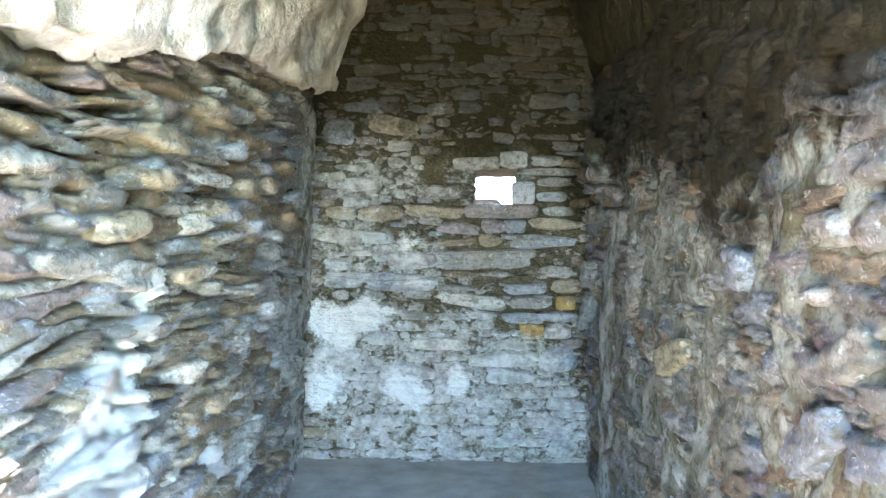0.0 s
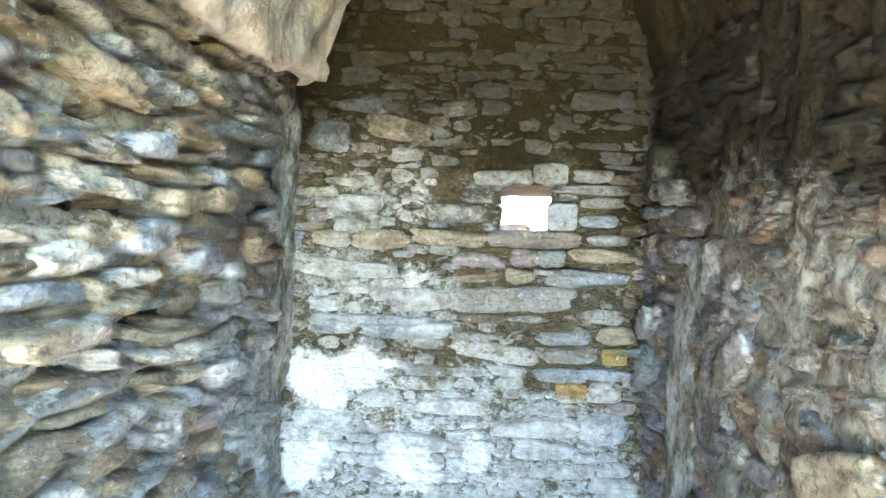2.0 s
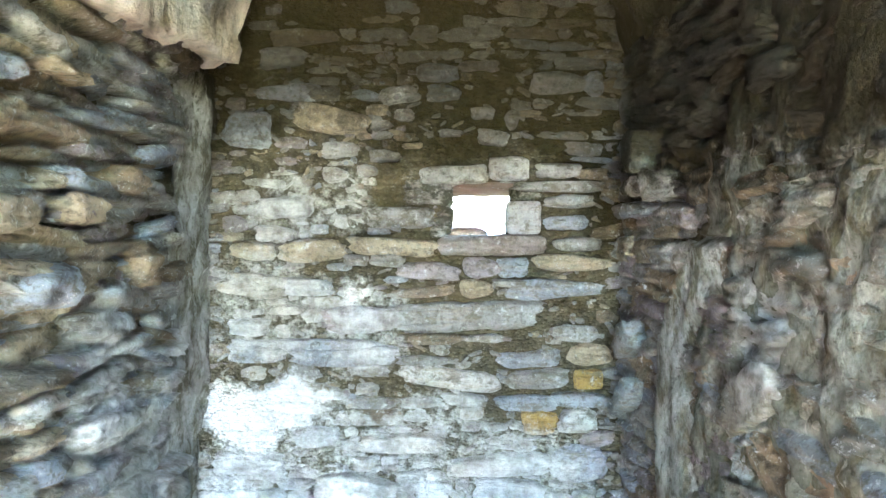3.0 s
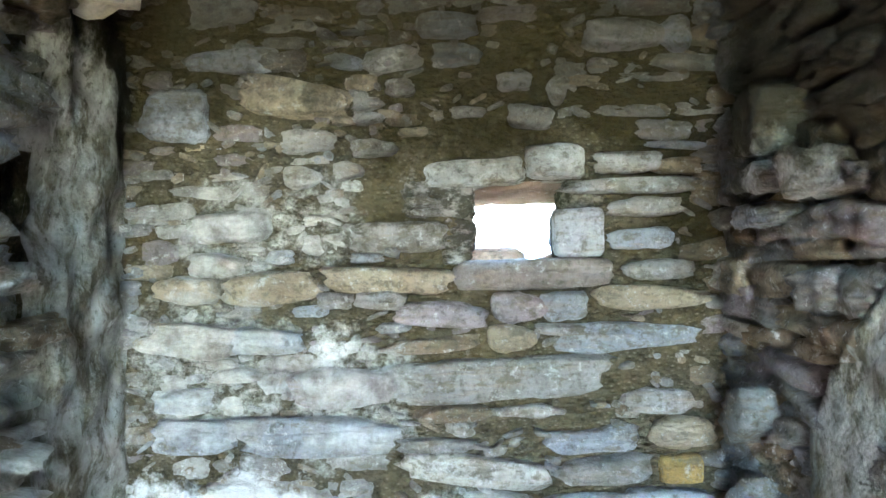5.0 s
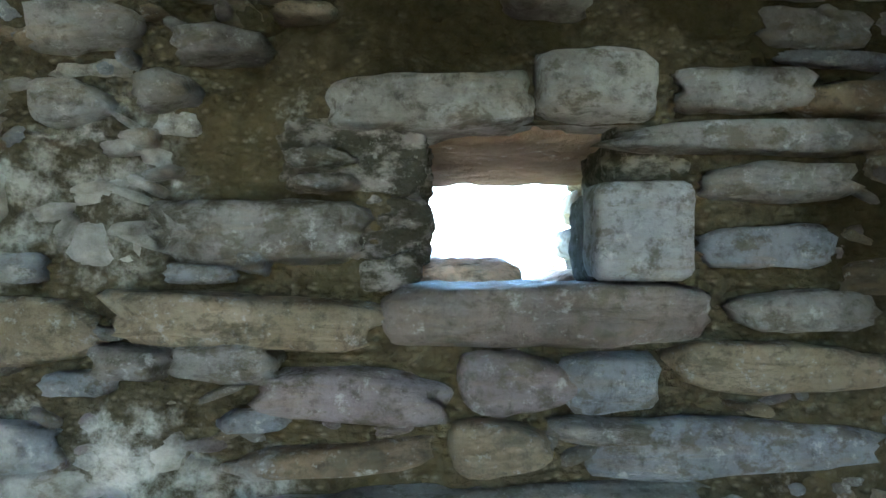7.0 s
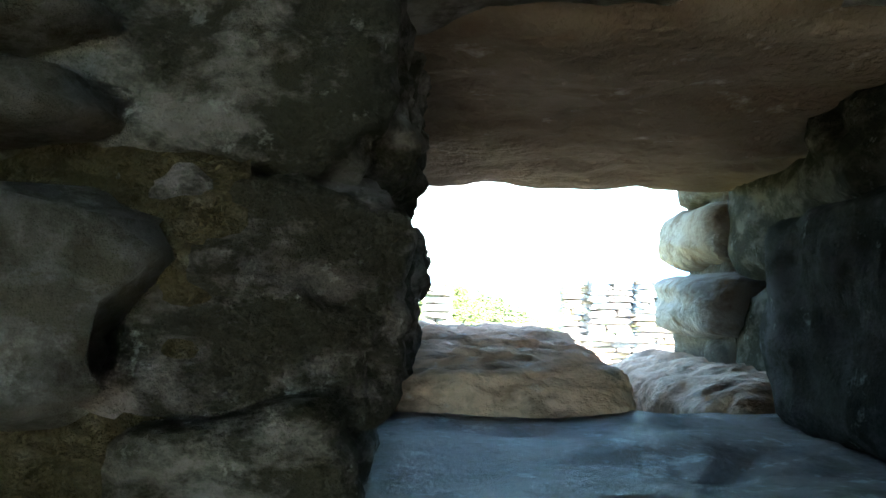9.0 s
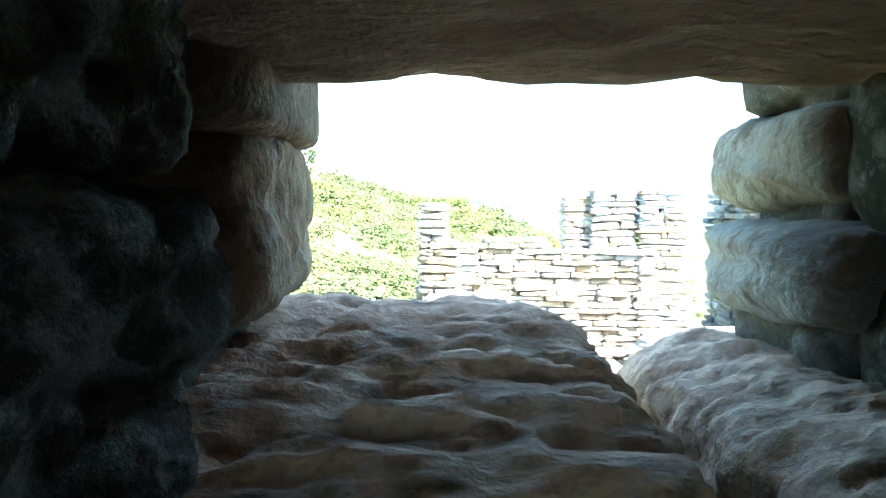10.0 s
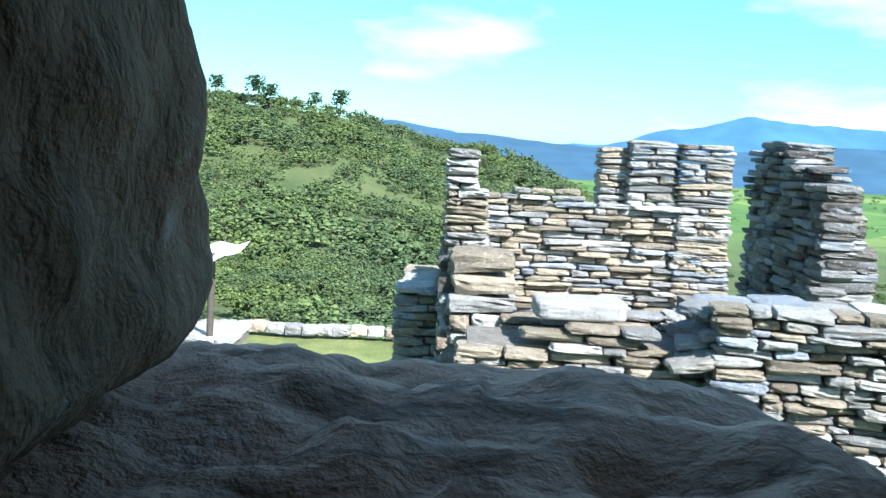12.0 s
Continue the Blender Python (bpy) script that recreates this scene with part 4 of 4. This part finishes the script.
SUNNY = (PALE, TAN, TAN, GREY, BLUE, (0.66, 0.62, 0.54), (0.48, 0.41, 0.29), (0.42, 0.41, 0.38), (0.36, 0.30, 0.22))
GREYER = (GREY, (0.30, 0.30, 0.29), BLUE, (0.40, 0.37, 0.32), PALE)


def slab(parent, x, y, z, w, d, h, turn, palette, tilt=0.0, many=None):
    k = RUINS.randrange(24)
    m = Matrix.LocRotScale((x, y, z), Euler((RUINS.gauss(0, 0.02), RUINS.gauss(0, 0.022) + tilt, turn)), (w * 1.0, d, h * 0.92))
    if many is not None:
        many.append((k, m))
    else:
        part("slab", SLABS[k], parent, m=m).color = shade(RUINS, palette, 0.32)


def slab_face(parent, ax, ay, bx, by, z0, top, height, length, palette, depth=0.22, many=None):
    """Courses of slabs on the line from a to b; their outer side is to the right of it. top(s) gives the height at s metres."""
    run = math.hypot(bx - ax, by - ay)
    dx, dy = (bx - ax) / run, (by - ay) / run
    turn = math.atan2(dy, dx)
    z = z0
    while True:
        h = RUINS.uniform(*height)
        if z > max(top(s) for s in (0.01, run * 0.2, run * 0.35, run * 0.5, run * 0.65, run * 0.8, run * 0.99)):
            return
        s = -RUINS.uniform(0, 0.05)
        while s < run:
            w = min(RUINS.uniform(*length) * RUINS.uniform(0.75, 1.3), run - s + 0.04)
            mid = s + w / 2
            if w > 0.04 and z + h * 0.5 < top(min(run, max(0, mid))):
                inset = depth / 2 + RUINS.uniform(-0.050, 0.045)
                slab(parent, ax + dx * mid - dy * inset, ay + dy * mid + dx * inset, z + h / 2, w, depth, h * RUINS.uniform(0.85, 1.05), turn, palette, many=many)
            s += w + RUINS.uniform(0.0, 0.012)
        z += h


def slab_pillar(parent, x0, x1, y0, y1, z0, z1, height, palette, pieces=2, taper=0.0, many=None):
    """A squared stack of slabs, each course of a few pieces."""
    z = z0
    while z < z1:
        h = RUINS.uniform(*height)
        k = taper * (z - z0) / (z1 - z0)
        a, b = x0 + k * 0.3 + RUINS.uniform(-.012, .012), x1 - k + RUINS.uniform(-.014, .014)
        cuts = sorted([0.0, 1.0] + [RUINS.uniform(0.25, 0.75) for _ in range(RUINS.randint(0, pieces - 1))])
        for u, v in zip(cuts, cuts[1:]):
            if v - u > 0.08:
                slab(parent, a + (b - a) * (u + v) / 2, (y0 + y1) / 2 + RUINS.uniform(-.012, .012), z + h / 2, (b - a) * (v - u), y1 - y0, h, 0, palette, many=many)
        z += h


def core(parent, *boxes):
    part("core", boxes_mesh("core", boxes, RUIN_CORE), parent)


RUIN_CORE = plain_material("dark_rubble_core", (0.10, 0.09, 0.075), (0.22, 0.20, 0.17), 0.95, 20)
BASE = -2.7

# main wall with three stubs on top
main_wall = thing("ruined_wall", "sunlit ruined dry-stone wall with crenel-like stubs on top", "ruin")
def main_top(s):
    return along(s, (0, 0.35, 0.36, 0.85, 0.86, 2.3), (1.16, 1.16, 1.22, 1.22, 1.11, 1.11))


slab_face(main_wall, 0.56, 14.0, 2.92, 14.0, -0.35, main_top, (0.042, 0.078), (0.10, 0.52), SUNNY)
core(main_wall, (0.60, 2.90, 14.08, 14.5, BASE, 1.02))
slab_pillar(main_wall, 1.71, 2.05, 14.15, 14.55, 1.06, 1.65, (0.045, 0.07), SUNNY, 2)
slab_pillar(main_wall, 1.98, 2.48, 14.02, 14.4, 1.06, 1.68, (0.06, 0.09), GREYER, 3)
slab_pillar(main_wall, 2.46, 3.06, 13.95, 14.3, -0.35, 1.68, (0.05, 0.075), SUNNY, 3, 0.06)

# thick end pillar with big blocks below
pillar = thing("ruined_pillar", "tall squared pillar of flat slabs on large pale blocks", "ruin")
slab_pillar(pillar, 0.175, 0.52, 12.0, 12.5, 0.82, 1.24, (0.05, 0.085), SUNNY, 2)
slab_pillar(pillar, 0.175, 0.43, 12.0, 12.5, 1.24, 1.55, (0.05, 0.08), SUNNY, 2)
slab_pillar(pillar, 0.235, 0.68, 11.0, 11.35, -0.35, 0.86, (0.10, 0.17), (PALE, PALE, GREY, TAN), 2)
# shadow side of the pillar, its shade put into darker slab colours
slab_face(pillar, 0.18, 13.9, 0.20, 11.1, BASE, lambda s: 0.78, (0.07, 0.12), (0.12, 0.3), (DARK, GREY, BROWN), 0.2)
core(pillar, (0.22, 0.60, 11.2, 13.9, BASE, 0.74), (0.2, 0.42, 12.08, 12.45, 0.6, 1.45))

# low wall stepping away beside it
low_wall = thing("low_wall", "low stone wall with pale flat capping slabs", "ruin")
slab_face(low_wall, -0.22, 13.0, 0.10, 13.0, BASE, lambda s: 0.30, (0.06, 0.10), (0.1, 0.25), SUNNY)
slab_face(low_wall, -0.24, 14.3, -0.22, 13.0, -0.8, lambda s: 0.28 - 0.25 * smooth(0.0, 0.5, 0.5 - s), (0.06, 0.12), (0.1, 0.3), SUNNY)
core(low_wall, (-0.17, 0.10, 13.1, 14.3, BASE, 0.24))
for k in range(3):
    slab(low_wall, -0.05 + RUINS.uniform(-.03, .03), 13.2 + 0.52 * k, 0.30, 0.36, 0.5, 0.07, 0, (PALE, TAN))

# tower stub, its shaded side towards the path; darker slab colours paint that shade
SHADE_TINTS = (DARK, (0.24, 0.24, 0.23), (0.30, 0.31, 0.32), (0.20, 0.18, 0.15), GREY)
FAR = Vector((0.223, 5.311, 1.587))
tower = thing("ruined_tower", "grey tower stub of stacked slabs with a broken stepped edge", "ruin",
              m=Matrix.Translation(FAR) @ Matrix.Scale(1.45, 4) @ Matrix.Translation(-FAR))
slab_face(tower, 2.98, 13.5, 2.86, 11.5, 0.2, lambda s: along(s, (0, 1.0, 1.05, 1.6, 1.65, 2.0), (1.71, 1.71, 1.62, 1.58, 1.44, 1.42)), (0.05, 0.08), (0.12, 0.42), SHADE_TINTS, 0.25)
z = 0.45
while z < 1.70:
    h = RUINS.uniform(0.06, 0.095)
    if z < 1.44:
        right = along(z, (0.45, 0.9, 1.2, 1.44), (3.36, 3.30, 3.18, 3.10)) + RUINS.uniform(-0.07, 0.05)
        slab(tower, (2.86 + right) / 2, 11.62, z + h / 2, right - 2.86, 0.30, h, 0.0, SHADE_TINTS)
        slab(tower, (2.95 + right + 0.12) / 2, 11.95, z + h / 2, right - 2.80, 0.40, h, 0.0, SHADE_TINTS)
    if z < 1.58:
        slab(tower, 3.10, 12.3, z + h / 2, 0.42 + RUINS.uniform(-.06, .04), 0.45, h, 0.0, SHADE_TINTS)
    slab(tower, 3.17, 12.85, z + h / 2, 0.44 + RUINS.uniform(-.05, .03), 0.6, h, 0.0, SHADE_TINTS)
    z += h
core(tower, (3.0, 3.2, 11.75, 13.4, BASE, 1.35))

# retaining wall in front, with a large flat slab lying on it
front_wall = thing("retaining_wall", "long sunlit dry-stone retaining wall of flat slabs", "ruin")
extra = []
slab_face(front_wall, 1.72, 10.0, 4.6, 9.6, -0.55, lambda s: 0.79 if s < 3 else 0.7, (0.036, 0.070), (0.10, 0.34), SUNNY)
slab_face(front_wall, 0.30, 10.35, 1.80, 10.25, -0.35, lambda s: along(s, (0, 0.45, 0.5, 1.1, 1.15, 1.5), (0.40, 0.40, 0.58, 0.58, 0.46, 0.46)), (0.040, 0.075), (0.10, 0.34), SUNNY)
slab_face(front_wall, 0.6, 10.9, 2.2, 10.9, 0.2, lambda s: along(s, (0, 0.3, 0.35, 1.0, 1.6), (0.5, 0.55, 0.60, 0.58, 0.50)), (0.05, 0.08), (0.12, 0.35), SUNNY)
slab_face(front_wall, 0.3, 10.4, 4.6, 9.7, BASE, lambda s: -0.55, (0.10, 0.16), (0.3, 0.7), SUNNY, many=extra)
joined("lower_slabs", extra, SLABS, RUIN_MANY, front_wall)
core(front_wall, (0.36, 1.85, 10.45, 10.95, BASE, 0.42), (0.66, 2.2, 10.98, 13.9, BASE, -0.2), (1.85, 4.5, 10.2, 11.4, BASE, 0.62), (2.2, 4.5, 11.4, 13.8, BASE, -0.2))
for k in range(9):
    slab(front_wall, 1.9 + 0.32 * k, 10.45, 0.70 + RUINS.uniform(-.02, .02), 0.36, 0.6, 0.09, -0.13, (GREY, BLUE, PALE))
flat = part("flat_slab", mesh_of("flat_slab", *boulder(500, 9, 9, 0.03, (0.56, 0.36, 0.12), 0.003, True), RUIN), front_wall, "large bleached flat slab", pose(1.04, 10.62, 0.635))
flat.color = (0.62, 0.60, 0.56, 1)
for k in range(10):
    slab(front_wall, RUINS.uniform(1.55, 1.95), RUINS.uniform(10.1, 10.6), 0.40 + 0.035 * k, RUINS.uniform(0.16, 0.34), 0.3, 0.07, RUINS.uniform(-.6, .6), GREYER, RUINS.uniform(-.3, .3))

# ---- terrace edge, shelter and its post ----
edge = thing("terrace_edge", "row of pale kerb stones along the grass terrace", "kerb", "structure")
for k in range(22):
    slab(edge, -7.0 + 0.36 * k + RUINS.uniform(-.04, .04), 23.6 + RUINS.uniform(-.1, .1), -2.42, 0.38, 0.4, 0.22, RUINS.uniform(-.1, .1), (PALE, TAN, GREY))
platform = thing("stone_platform", "small pale stone platform at the edge of the grass", "platform")
core(platform, (-5.6, -3.9, 21.6, 23.2, -2.6, -2.34))
for k in range(5):
    for j in range(4):
        slab(platform, -5.45 + 0.36 * k, 21.75 + 0.42 * j, -2.32, 0.37, 0.43, 0.10, 0, (PALE, PALE, GREY))
shelter = thing("shelter", "white tarpaulin shelter on dark wooden posts", "shelter", m=pose(-4.36, 21.9, -2.27))


def post_mesh(name, a, b, r):
    v, f = [], []
    limb(v, f, Vector(a), Vector(b), r, r * 0.9, 8)
    return mesh_of(name, v, f, DARK_WOOD)


part("post", post_mesh("post", (0, 0, 0), (0.03, 0, 1.62), 0.07), shelter)
part("post", post_mesh("post", (-0.80, 0.1, 0), (-0.80, 0.1, 1.2), 0.10), shelter)
part("crossbar", post_mesh("crossbar", (-0.85, 0.0, 1.10), (0.0, 0.0, 1.10), 0.04), shelter)
part("tarpaulin", sheet("tarpaulin", steps(0, 1, 0.1), steps(0, 1, 0.1),
     lambda u, v: (-0.62 + 1.12 * u + 0.10 * v, -0.5 + 1.2 * v, 1.12 + 0.62 * u * (1.0 - 0.15 * u) + 0.50 * v * (1 - 0.7 * u) + 0.05 * math.sin(9 * u + 4 * v)), TARP), shelter, "sagging white tarpaulin")
